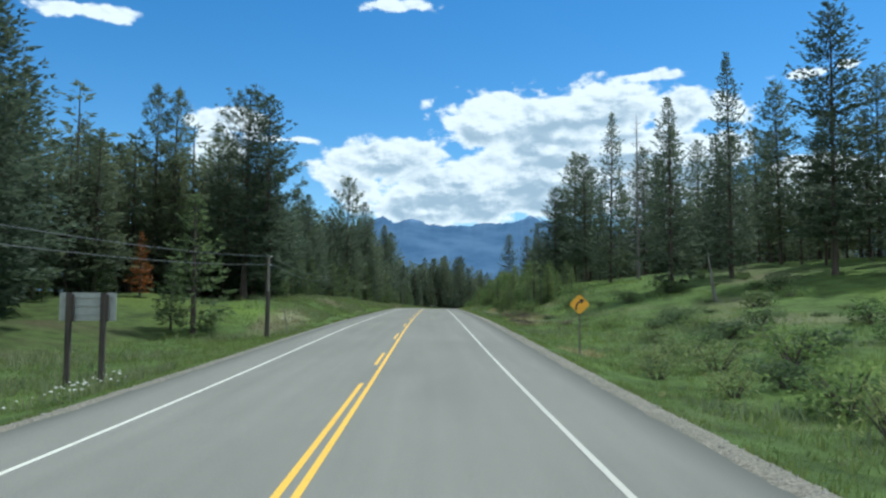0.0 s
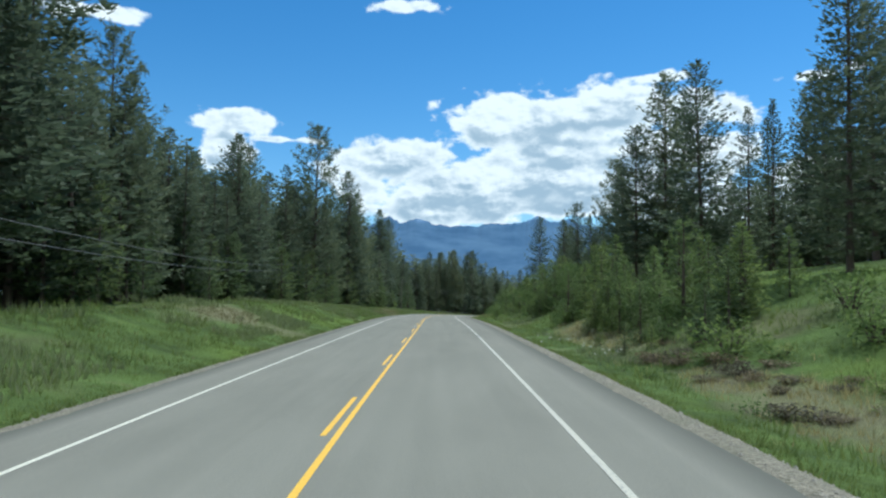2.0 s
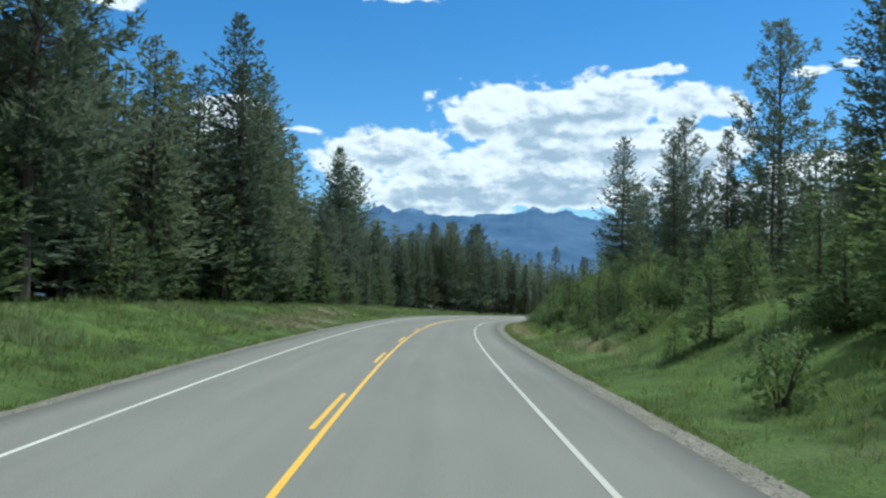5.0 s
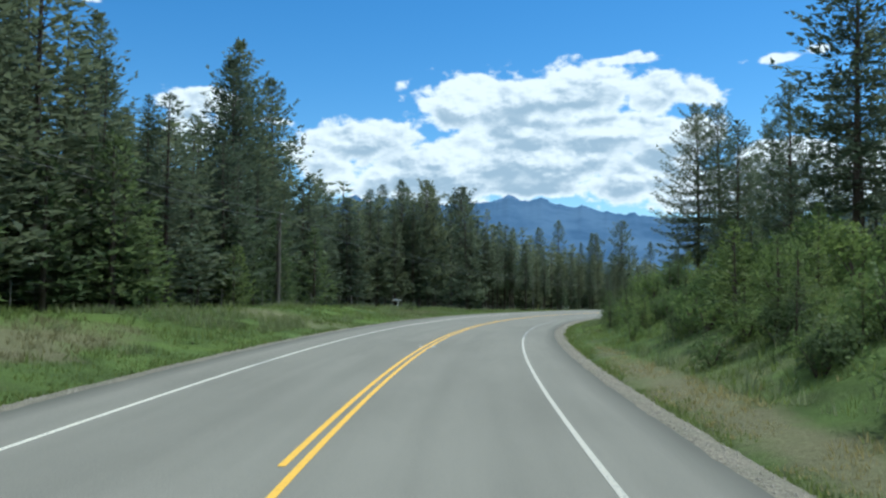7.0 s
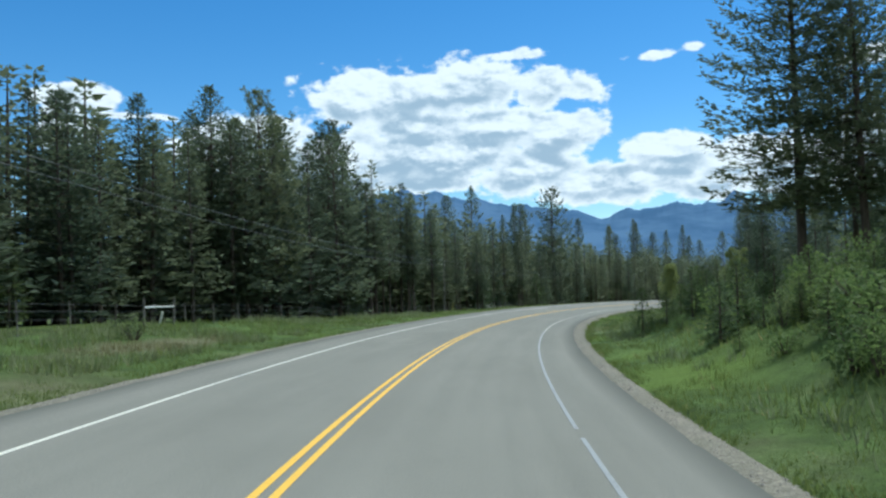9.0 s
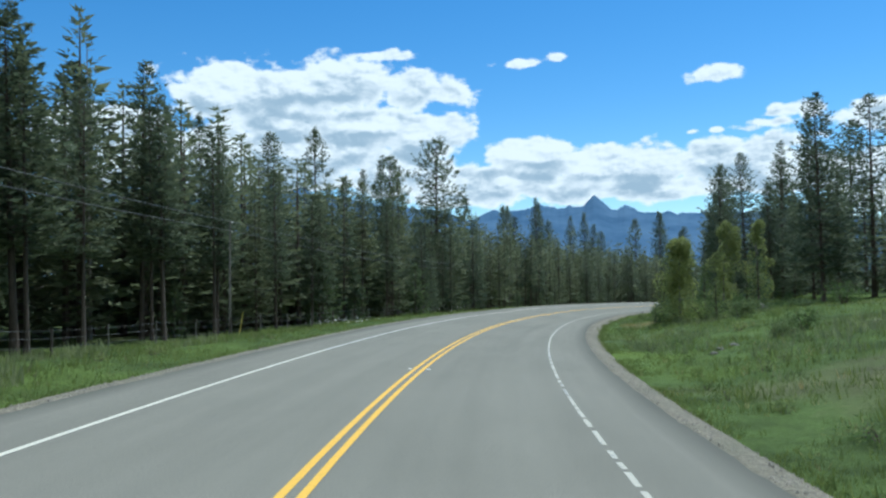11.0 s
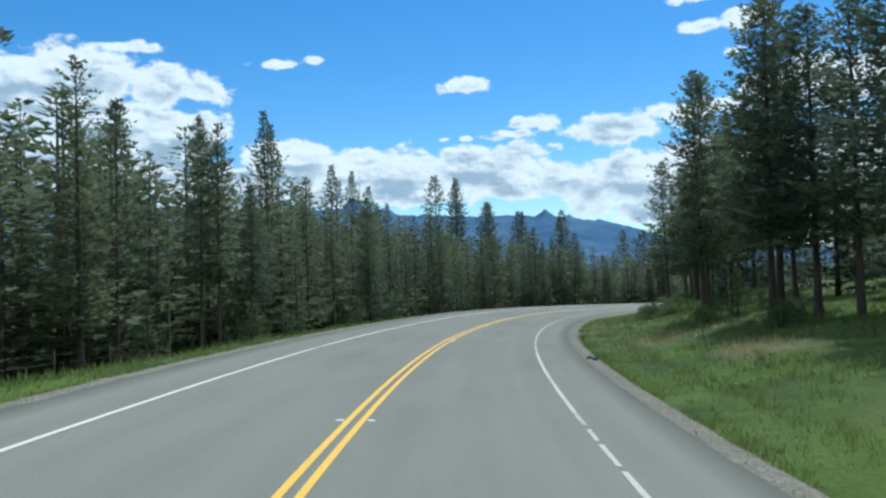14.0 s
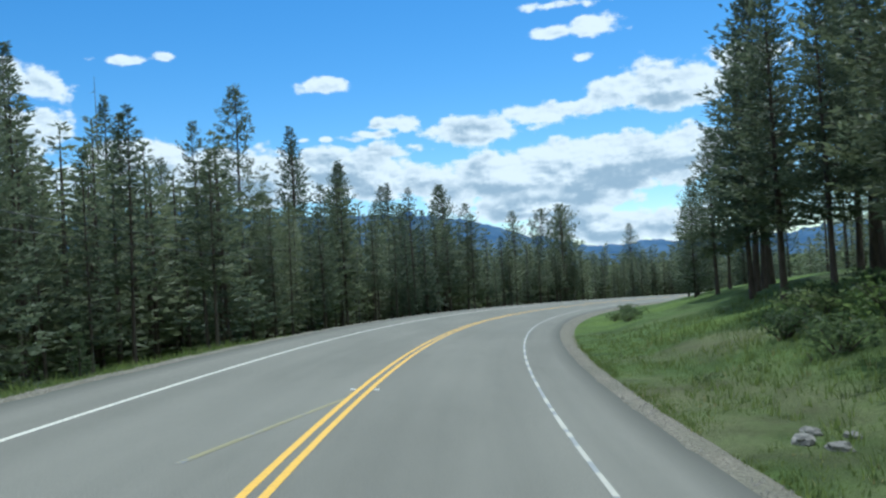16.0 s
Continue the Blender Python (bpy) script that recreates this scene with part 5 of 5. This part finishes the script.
def dead_tree(s, a, tall, seed, label, lean=0.0, r=0.16, stubs=60):
    p = place(s, a)
    ob = new("dead_tree", trunk_mesh("dead_tree", seed, tall, r, GREY_BARK, 0.02, stubs, 0.99, 2.7 if tall > 15 else 1.0))
    ob.matrix_basis = pose(p.x, p.y, p.z, 0, lean, heading(s))
    tagged(ob, label, "tree")


dead_tree(118, 24.6, 18.8, 61, "bare grey dead pine with thin broken branches", 0, 0.17, 110)
dead_tree(90, 23.2, 4.2, 62, "leaning broken dark dead trunk in the meadow", -9, 0.14, 3)
dead_tree(358, -25.9, 20.4, 63, "bare pointed dead snag among the pines", 0, 0.13, 16)
dead_tree(416.3, 9.8, 1.15, 64, "short grey broken branch standing in the grass", -14, 0.026, 5)
dead_tree(494, -31, 22.5, 65, "thin bare dead trunk above the forest", 0, 0.1, 12)


def rust_tree():
    p = place(98.5, -23.5)
    root = tagged(new("dying_fir"), "small dying fir with rust orange needles", "tree")
    root.matrix_basis = pose(p.x, p.y, p.z)
    sub("trunk", trunk_mesh("dying_trunk", 71, 5.5, 0.07, BARK), root)
    sub("crown", crown_mesh("dying_crown", 71, 5.5, 1.2, 0.05, 20, 6, 5, 3, RUST, 0.8, 0.2, 0.4, 0.1, 1.2), root)


rust_tree()


# ---------------------------------------------------------------- grass
def grass(name, seed, count, s_range, a_range, tall, mat, label, where=None, blades=3):
    rng = np.random.default_rng(seed)
    s = rng.uniform(*s_range, count)
    lo, hi = a_range
    u = rng.random(count) ** 1.5
    a = np.where(lo > 0, lo + (hi - lo) * u, hi - (hi - lo) * u)
    clump = wave(s * 2.3 + 5, a * 2.7)
    keep = clump > -0.30
    if where is not None:
        keep &= where(s, a)
    s, a, clump = s[keep], a[keep], clump[keep]
    n = len(s)
    p = road_point(s, a)
    p[:, 2] = ground_height(s, a) - 0.03
    short = np.clip((np.abs(a) - 5.75) / 2.2, 0.50, 1)
    V, F = [], []
    h = tall * short * rng.uniform(0.55, 1.35, n) * (1 + 0.5 * clump)
    for b in range(blades):
        t = rng.uniform(0, 6.28, n)
        root = p + np.stack([np.cos(t) * 0.10, np.sin(t) * 0.10, 0 * t], -1) * rng.uniform(0.2, 1.5, n)[:, None]
        lean = rng.uniform(0.15, 0.75, n)
        tip = root + np.stack([np.cos(t) * lean * h, np.sin(t) * lean * h, h * rng.uniform(0.75, 1.1, n)], -1)
        w = np.stack([-np.sin(t), np.cos(t), 0 * t], -1) * (0.012 + 0.028 * h)[:, None]
        V.append(np.stack([root - w, root + w, tip], 1).reshape(-1, 3))
    V = np.concatenate(V)
    F = np.arange(len(V)).reshape(-1, 3)
    me = mesh_from(name, V.tolist(), F.tolist(), [mat])
    tagged(new(name, me), label, "grass", kind="stuff")


def bare(s, a):
    out = np.zeros_like(s, dtype=bool)
    for cs, ca, rs, ra in BARE:
        out |= ((s - cs) / rs) ** 2 + ((a - ca) / ra) ** 2 < 0.8
    return out


grass("verge_grass", 81, 30000, (34, 470), (-15.5, -5.9), 0.27, BLADE, "long green grass on the roadside verge", lambda s, a: ~bare(s, a))
grass("bank_grass", 82, 38000, (34, 480), (5.9, 24), 0.27, BLADE, "long green grass on the bank beside the road", lambda s, a: ~bare(s, a))
grass("short_grass", 85, 66000, (36, 460), (-14, -5.95), 0.13, BLADE, "short dense green grass on the verge", lambda s, a: ~bare(s, a), 2)
grass("short_bank_grass", 86, 80000, (36, 470), (5.95, 17), 0.13, BLADE, "short dense green grass on the bank", lambda s, a: ~bare(s, a), 2)
grass("dry_grass", 83, 60000, (34, 470), (-13, -5.9), 0.21, STRAW, "dead straw-coloured grass on the verge", lambda s, a: bare(s, a) | (np.random.default_rng(3).random(len(s)) < 0.025), 4)
grass("dry_bank_grass", 84, 60000, (34, 470), (5.9, 14), 0.20, STRAW, "dead straw-coloured grass on the bank", lambda s, a: bare(s, a) | (np.random.default_rng(4).random(len(s)) < 0.025), 4)


def patchy(low):
    return lambda s, a: ~bare(s, a) & (wave(s * 0.9 + 11, a * 1.3) > low)


grass("tall_grass", 89, 26000, (40, 345), (-16, -7.4), 0.40, SEDGE, "tall pale grey-green grass in patches on the verge", patchy(0.12), 3)
grass("tall_bank_grass", 90, 20000, (40, 390), (7.2, 18), 0.36, SEDGE, "tall pale grey-green grass in patches on the bank", patchy(0.16), 3)


def edge(side):
    """Ragged tongues of grass that creep over the gravel."""
    return lambda s, a: np.abs(a) > 6.05 - 0.34 * np.clip(wave(s * 3.1, a * 0 + side * 4) + 0.35 * np.sin(s * 1.7 + side), -0.6, 1)


grass("edge_grass", 87, 30000, (36, 470), (-6.7, -5.55), 0.22, BLADE, "ragged grass growing over the gravel edge", edge(-1), 2)
grass("edge_bank_grass", 88, 30000, (36, 470), (5.55, 6.7), 0.22, BLADE, "ragged grass growing over the gravel edge of the bank", edge(1), 2)


def loose_stones(name, seed, side, count, label):
    rng = np.random.default_rng(seed)
    s = rng.uniform(34, 470, count)
    a = side * (5.42 + 0.75 * rng.random(count) ** 1.3)
    p = road_point(s, a)
    p[:, 2] += np.interp(np.abs(a), [5.2, 5.45, 5.75, 6.0, 6.4], [-0.05, 0.012, -0.01, -0.09, -0.3])
    r = rng.uniform(0.012, 0.04, count)[:, None]
    shape = np.array([(1, 0, 0), (0, 1, 0), (-1, 0, 0), (0, -1, 0), (0, 0, 0.8)])
    V = p[:, None] + shape[None] * r[:, None] * rng.uniform(0.6, 1.3, (count, 5, 1))
    q = np.array([(0, 1, 4), (1, 2, 4), (2, 3, 4), (3, 0, 4)])
    F = (np.arange(count)[:, None, None] * 5 + q[None]).reshape(-1, 3)
    tagged(new(name, mesh_from(name, V.reshape(-1, 3).tolist(), F.tolist(), [STONE])), label, "gravel", kind="stuff")


loose_stones("gravel_stones", 95, -1, 7000, "loose pale gravel stones along the asphalt")
loose_stones("gravel_stones_right", 96, 1, 8000, "loose pale gravel stones below the bank")


def flowers(name, seed, spots, label):
    rng = random.Random(seed)
    verts, faces = [], []
    for s, a, n, spread in spots:
        for i in range(n):
            p = place(s + rng.gauss(0, spread), a + rng.gauss(0, spread * 0.4), rng.uniform(0.25, 0.5))
            r = rng.uniform(0.03, 0.055)
            b = len(verts)
            verts.append((p.x, p.y, p.z + r * 0.5))
            for k in range(6):
                verts.append((p.x + r * math.cos(k * 1.047), p.y + r * math.sin(k * 1.047), p.z))
            faces += [(b, b + 1 + k, b + 1 + (k + 1) % 6) for k in range(6)]
    tagged(new(name, mesh_from(name, verts, faces, [FLOWER])), label, "flowers", kind="stuff")


flowers("white_flowers", 91, ((50, -7.2, 24, 1.4), (52, -7.4, 10, .8), (91.4, -9.6, 14, .6), (94, -9.8, 10, .8), (352, -7.6, 30, 1.5), (356, -7.4, 20, 1.5), (110, 7.6, 12, 2), (118, 7.8, 14, 3), (384, -9, 20, 3)),
        "small white wildflowers in the verge grass")


# ---------------------------------------------------------------- signs, poles, fence
def box(bm, x, y, z, sx, sy, sz, bevel=0.0):
    r = bmesh.ops.create_cube(bm, size=1)
    bmesh.ops.scale(bm, vec=(sx, sy, sz), verts=r["verts"])
    bmesh.ops.translate(bm, vec=(x, y, z), verts=r["verts"])
    if bevel:
        bmesh.ops.bevel(bm, geom=list({e for v in r["verts"] for e in v.link_edges}), offset=bevel, segments=2, affect="EDGES")
    return r["verts"]


def cyl(bm, r0, r1, z0, z1, seg=10, x=0, y=0):
    r = bmesh.ops.create_cone(bm, cap_ends=True, segments=seg, radius1=r0, radius2=r1, depth=z1 - z0)
    bmesh.ops.translate(bm, vec=(x, y, (z0 + z1) / 2), verts=r["verts"])


def curve_sign():
    s, a = 62.0, 7.6
    p = place(s, a)
    root = tagged(new("curve_sign"), "yellow diamond warning sign with black right-turn arrow on a steel post", "road sign")
    root.matrix_basis = pose(p.x, p.y, p.z, 0, 0, heading(s) - 4)
    bm = bmesh.new()
    box(bm, 0, 0, 0.9, 0.06, 0.05, 2.3, 0.008)
    part("post", bm, POLE_WOOD, root, "dull brown post")
    bm = bmesh.new()
    box(bm, 0, -0.045, 0, 0.60, 0.012, 0.60)
    bmesh.ops.bevel(bm, geom=[e for e in bm.edges if abs(e.verts[0].co.y - e.verts[1].co.y) > 0.005], offset=0.05, segments=4, affect="EDGES")
    bmesh.ops.rotate(bm, cent=(0, -0.045, 0), matrix=Matrix.Rotation(radians(45), 3, "Y"), verts=bm.verts)
    bmesh.ops.translate(bm, vec=(0, 0, 2.02), verts=bm.verts)
    plate = part("plate", bm, SIGN_YELLOW, root, "yellow diamond plate")
    bm = bmesh.new()
    z0, y = 2.02, -0.055
    path = [(-0.15, -0.24), (-0.148, -0.12), (-0.12, -0.02), (-0.06, 0.06), (0.05, 0.12)]
    w = 0.035
    prev = None
    for i, (px, pz) in enumerate(path):
        q = path[min(i + 1, len(path) - 1)]
        o = path[max(i - 1, 0)]
        d = Vector((q[0] - o[0], 0, q[1] - o[1])).normalized()
        n = Vector((-d.z, 0, d.x)) * w
        pair = [bm.verts.new((px + n.x, y, z0 + pz + n.z)), bm.verts.new((px - n.x, y, z0 + pz - n.z))]
        if prev:
            bm.faces.new((prev[0], prev[1], pair[1], pair[0]))
        prev = pair
    bm.faces.new([bm.verts.new(v) for v in ((0.0, y, z0 + 0.22), (0.08, y, z0 + 0.02), (0.20, y, z0 + 0.19))])
    part("arrow", bm, SIGN_BLACK, plate, "black right-turn arrow")
    for z in (1.86, 2.18):
        bm = bmesh.new()
        cyl(bm, 0.014, 0.014, -0.006, 0.006, 8)
        bmesh.ops.rotate(bm, cent=(0, 0, 0), matrix=Matrix.Rotation(radians(90), 3, "X"), verts=bm.verts)
        bmesh.ops.translate(bm, vec=(0, -0.056, z), verts=bm.verts)
        part("bolt", bm, METAL, plate)


curve_sign()


def back_board():
    """The back of a board that faces the other way, on two dark timber posts."""
    s, a = 55.0, -9.2
    p = place(s, a)
    root = tagged(new("sign_board"), "back of a grey sign board on two dark timber posts", "road sign")
    root.matrix_basis = pose(p.x, p.y, p.z + 0.32, 0, 0, heading(s) + 3)
    for x, lift in ((0.52, 0.0), (-0.53, 0.0)):
        bm = bmesh.new()
        box(bm, x, 0, 1.0, 0.16, 0.16, 3.2, 0.015)
        post = part("post", bm, DARK_WOOD, root, "dark square timber post")
        bm = bmesh.new()
        box(bm, x + 0.10, 0.02, 2.12, 0.10, 0.10, 0.85, 0.012)
        part("cleat", bm, DARK_WOOD, post)
    bm = bmesh.new()
    box(bm, 0, 0.13, 2.16, 1.74, 0.03, 0.88, 0.006)
    board = part("board", bm, BOARD, root, "weathered grey plywood back")
    for z in (1.92, 2.2, 2.45):
        bm = bmesh.new()
        box(bm, 0, 0.10, z, 1.6, 0.03, 0.05, 0.004)
        part("batten", bm, BOARD, board)


back_board()

POLES = [(22, -12.0, 5.0), (82.5, -9.2, 4.55), (207, -19.5, 9.3), (268.5, -16.5, 8.6), (355.5, -15.0, 6.4), (428, -16.0, 6.6), (508, -15.0, 6.4)]


def pole_line():
    tops = []
    for s, a, top in POLES:
        p = place(s, a)
        zc = float(np.interp(s, SS, LINE[:, 2]))
        h = zc + top - p.z
        root = tagged(new("utility_pole"), "dark weathered wooden utility pole with two wires", "utility pole", "poles of the wire line")
        root.matrix_basis = pose(p.x, p.y, p.z, 0, 0.6, heading(s))
        bm = bmesh.new()
        cyl(bm, 0.13 if s < 300 else 0.08, 0.085 if s < 300 else 0.055, -0.5, h, 12)
        shaft = part("shaft", bm, POLE_WOOD if s < 300 else GREY_BARK, root)
        if s < 100:
            bm = bmesh.new()
            cyl(bm, 0.165, 0.14, -0.5, h * 0.56, 12)
            part("stub", bm, DARK_WOOD, shaft, "dark tarred stub")
        ends = []
        for z in (h - 0.08, h - 0.62):
            bm = bmesh.new()
            cyl(bm, 0.035, 0.028, 0, 0.10, 8, 0.13, 0)
            cyl(bm, 0.045, 0.045, 0.03, 0.05, 8, 0.13, 0)
            bmesh.ops.translate(bm, vec=(0, 0, z - 0.05), verts=bm.verts)
            part("insulator", bm, PALE, shaft, "small pale insulator")
            ends.append(root.matrix_basis @ Vector((0.13, 0, z + 0.05)))
        tops.append(ends)
    for i in range(len(tops) - 1):
        for w in range(2):
            a, b = tops[i][w], tops[i + 1][w]
            verts, faces = [], []
            n, r = 24, 0.016
            for j in range(n + 1):
                u = j / n
                c = a.lerp(b, u) - Vector((0, 0, 4 * u * (1 - u) * 0.014 * (b - a).length))
                for k in range(5):
                    verts.append((c.x + r * math.cos(k * 1.257), c.y, c.z + r * math.sin(k * 1.257)))
            for j in range(n):
                for k in range(5):
                    faces.append((j * 5 + k, j * 5 + (k + 1) % 5, j * 5 + 5 + (k + 1) % 5, j * 5 + 5 + k))
            tagged(new("overhead_wire", mesh_from("overhead_wire", verts, faces, [CABLE], smooth=True)), "thin grey sagging overhead wire", "wire", "wires of the pole line")


pole_line()


def post_mesh(h, r, mat, name="post"):
    bm = bmesh.new()
    cyl(bm, r, r * 0.85, -0.4, h, 7)
    me = bpy.data.meshes.new(name)
    bm.to_mesh(me)
    bm.free()
    me.materials.append(mat)
    return me


def fence_line(name, label, spots, tall, wires):
    root = tagged(new(name), label, "fence")
    pale, dark = post_mesh(tall, 0.035, GREY_BARK), post_mesh(tall * 0.95, 0.065, DARK_WOOD)
    rng = random.Random(12)
    pts = []
    for i, (s, a) in enumerate(spots):
        p = place(s, a)
        ob = sub("post", dark if i % 4 == 3 else pale, root)
        ob.matrix_basis = pose(p.x, p.y, p.z, rng.uniform(-3, 3), rng.uniform(-3, 3), 0)
        pts.append(p)
    for z in wires:
        verts, faces = [], []
        for p in pts:
            for k in range(4):
                verts.append((p.x + 0.006 * math.cos(k * 1.571), p.y, p.z + z + 0.006 * math.sin(k * 1.571)))
        for j in range(len(pts) - 1):
            for k in range(4):
                faces.append((j * 4 + k, j * 4 + (k + 1) % 4, j * 4 + 4 + (k + 1) % 4, j * 4 + 4 + k))
        sub("wire", mesh_from("wire", verts, faces, [CABLE]), root)


left_fence = [(s, -float(np.interp(s, [230, 330, 370, 420], [17.0, 16.3, 13.2, 12.0]))) for s in np.arange(232, 424, 3.4) if not 299 < s < 302.5]
fence_line("wire_fence", "low wire fence with thin pale posts at the forest edge", left_fence, 1.15, (0.35, 0.7, 1.0))
fence_line("pasture_fence", "wire fence on weathered posts across the rise", [(s, float(np.interp(s, [70, 140], [44, 36]))) for s in np.arange(72, 146, 5.5)], 1.2, (0.5, 0.9))


def fence_brace():
    p, q = place(299.3, -16.6), place(302.2, -16.5)
    root = tagged(new("fence_brace"), "wooden H-brace of the fence with a pale rail", "fence")
    for v in (p, q):
        ob = sub("post", post_mesh(1.45, 0.07, GREY_BARK), root)
        ob.matrix_basis = pose(v.x, v.y, v.z)
    d = q - p
    bm = bmesh.new()
    cyl(bm, 0.05, 0.05, 0, d.length, 8)
    rail = part("rail", bm, PALE, root, "pale horizontal rail")
    rail.matrix_basis = Matrix.Translation(p + Vector((0, 0, 0.95))) @ d.to_track_quat("Z", "Y").to_matrix().to_4x4()
    bm = bmesh.new()
    box(bm, 0, 0, 0.35, 0.12, 0.03, 0.8)
    tag = part("leaning_board", bm, PALE, root, "white board leaning on the brace")
    m = p.lerp(q, 0.5)
    tag.matrix_basis = pose(m.x, m.y, m.z, 0, 14, heading(300))


fence_brace()


def stake(s, a, h, lean, mat, label):
    p = place(s, a)
    bm = bmesh.new()
    cyl(bm, 0.035, 0.03, -0.2, h, 8)
    ob = part("marker_stake", bm, mat)
    ob.matrix_basis = pose(p.x, p.y, p.z, 0, lean, heading(s))
    tagged(ob, label, "stake")


stake(352.5, -13.0, 1.35, 11, STAKE, "yellow marker stake leaning in the verge grass")
stake(427, -12.5, 1.2, 8, GREY_BARK, "thin pale stake leaning at the verge")
stake(82.6, -7.85, 1.75, -9, GREY_BARK, "thin pale dead stem leaning in the grass")


def rock(s, a, size, seed, label):
    p = place(s, a)
    bm = bmesh.new()
    bmesh.ops.create_icosphere(bm, subdivisions=3, radius=1)
    for v in bm.verts:
        n = noise.fractal(v.co * 1.3 + Vector((seed, 0, 0)), 0.8, 2.1, 4)
        v.co *= 1 + 0.35 * n
        v.co.x *= size
        v.co.y *= size * 0.75
        v.co.z = max(v.co.z, -0.4) * size * 0.5
    ob = part("rock", bm, ROCK)
    ob.matrix_basis = pose(p.x, p.y, p.z + size * 0.12, 0, 0, seed * 40)
    tagged(ob, label, "rock", "rocks in the grass")


for s, a, z, k in ((368.6, 16.6, 0.85, 1), (343.5, 10.2, 0.35, 2), (342.2, 9.7, 0.28, 3), (344.4, 10.9, 0.35, 4), (448.6, 7.4, 0.42, 5), (449.3, 7.8, 0.34, 6), (448.0, 7.7, 0.36, 7), (448.9, 8.3, 0.3, 10), (441, 9.6, 0.42, 8), (376.5, 10.6, 0.5, 9)):
    rock(s, a, z * 0.55, k, "grey boulder lying in the roadside grass")


def tyre_scrap(s, a, seed):
    p = road_point(s, a)
    rng = random.Random(seed)
    bm = bmesh.new()
    rows = []
    for i in range(9):
        t = -0.9 + 1.8 * i / 8
        w = 0.06 + 0.03 * rng.random()
        c = Vector((0.26 * math.sin(t), 0.26 * (1 - math.cos(t)), 0.04 + 0.05 * math.sin(i)))
        rows.append([bm.verts.new(c + Vector((0, -w, 0))), bm.verts.new(c + Vector((0, -w, 0.05))), bm.verts.new(c + Vector((0, w, 0.06))), bm.verts.new(c + Vector((0, w, 0)))])
    for r, q in zip(rows, rows[1:]):
        for k in range(4):
            bm.faces.new((r[k], r[(k + 1) % 4], q[(k + 1) % 4], q[k]))
    bm.faces.new(rows[0])
    bm.faces.new(rows[-1][::-1])
    bmesh.ops.recalc_face_normals(bm, faces=bm.faces)
    ob = part("tyre_scrap", bm, SIGN_BLACK)
    ob.matrix_basis = pose(p[0], p[1], p[2] - 0.01, 0, 0, heading(s) + 20 * seed)
    tagged(ob, "black torn scrap of tyre rubber on the shoulder", "debris")


tyre_scrap(415.6, 5.7, 1)
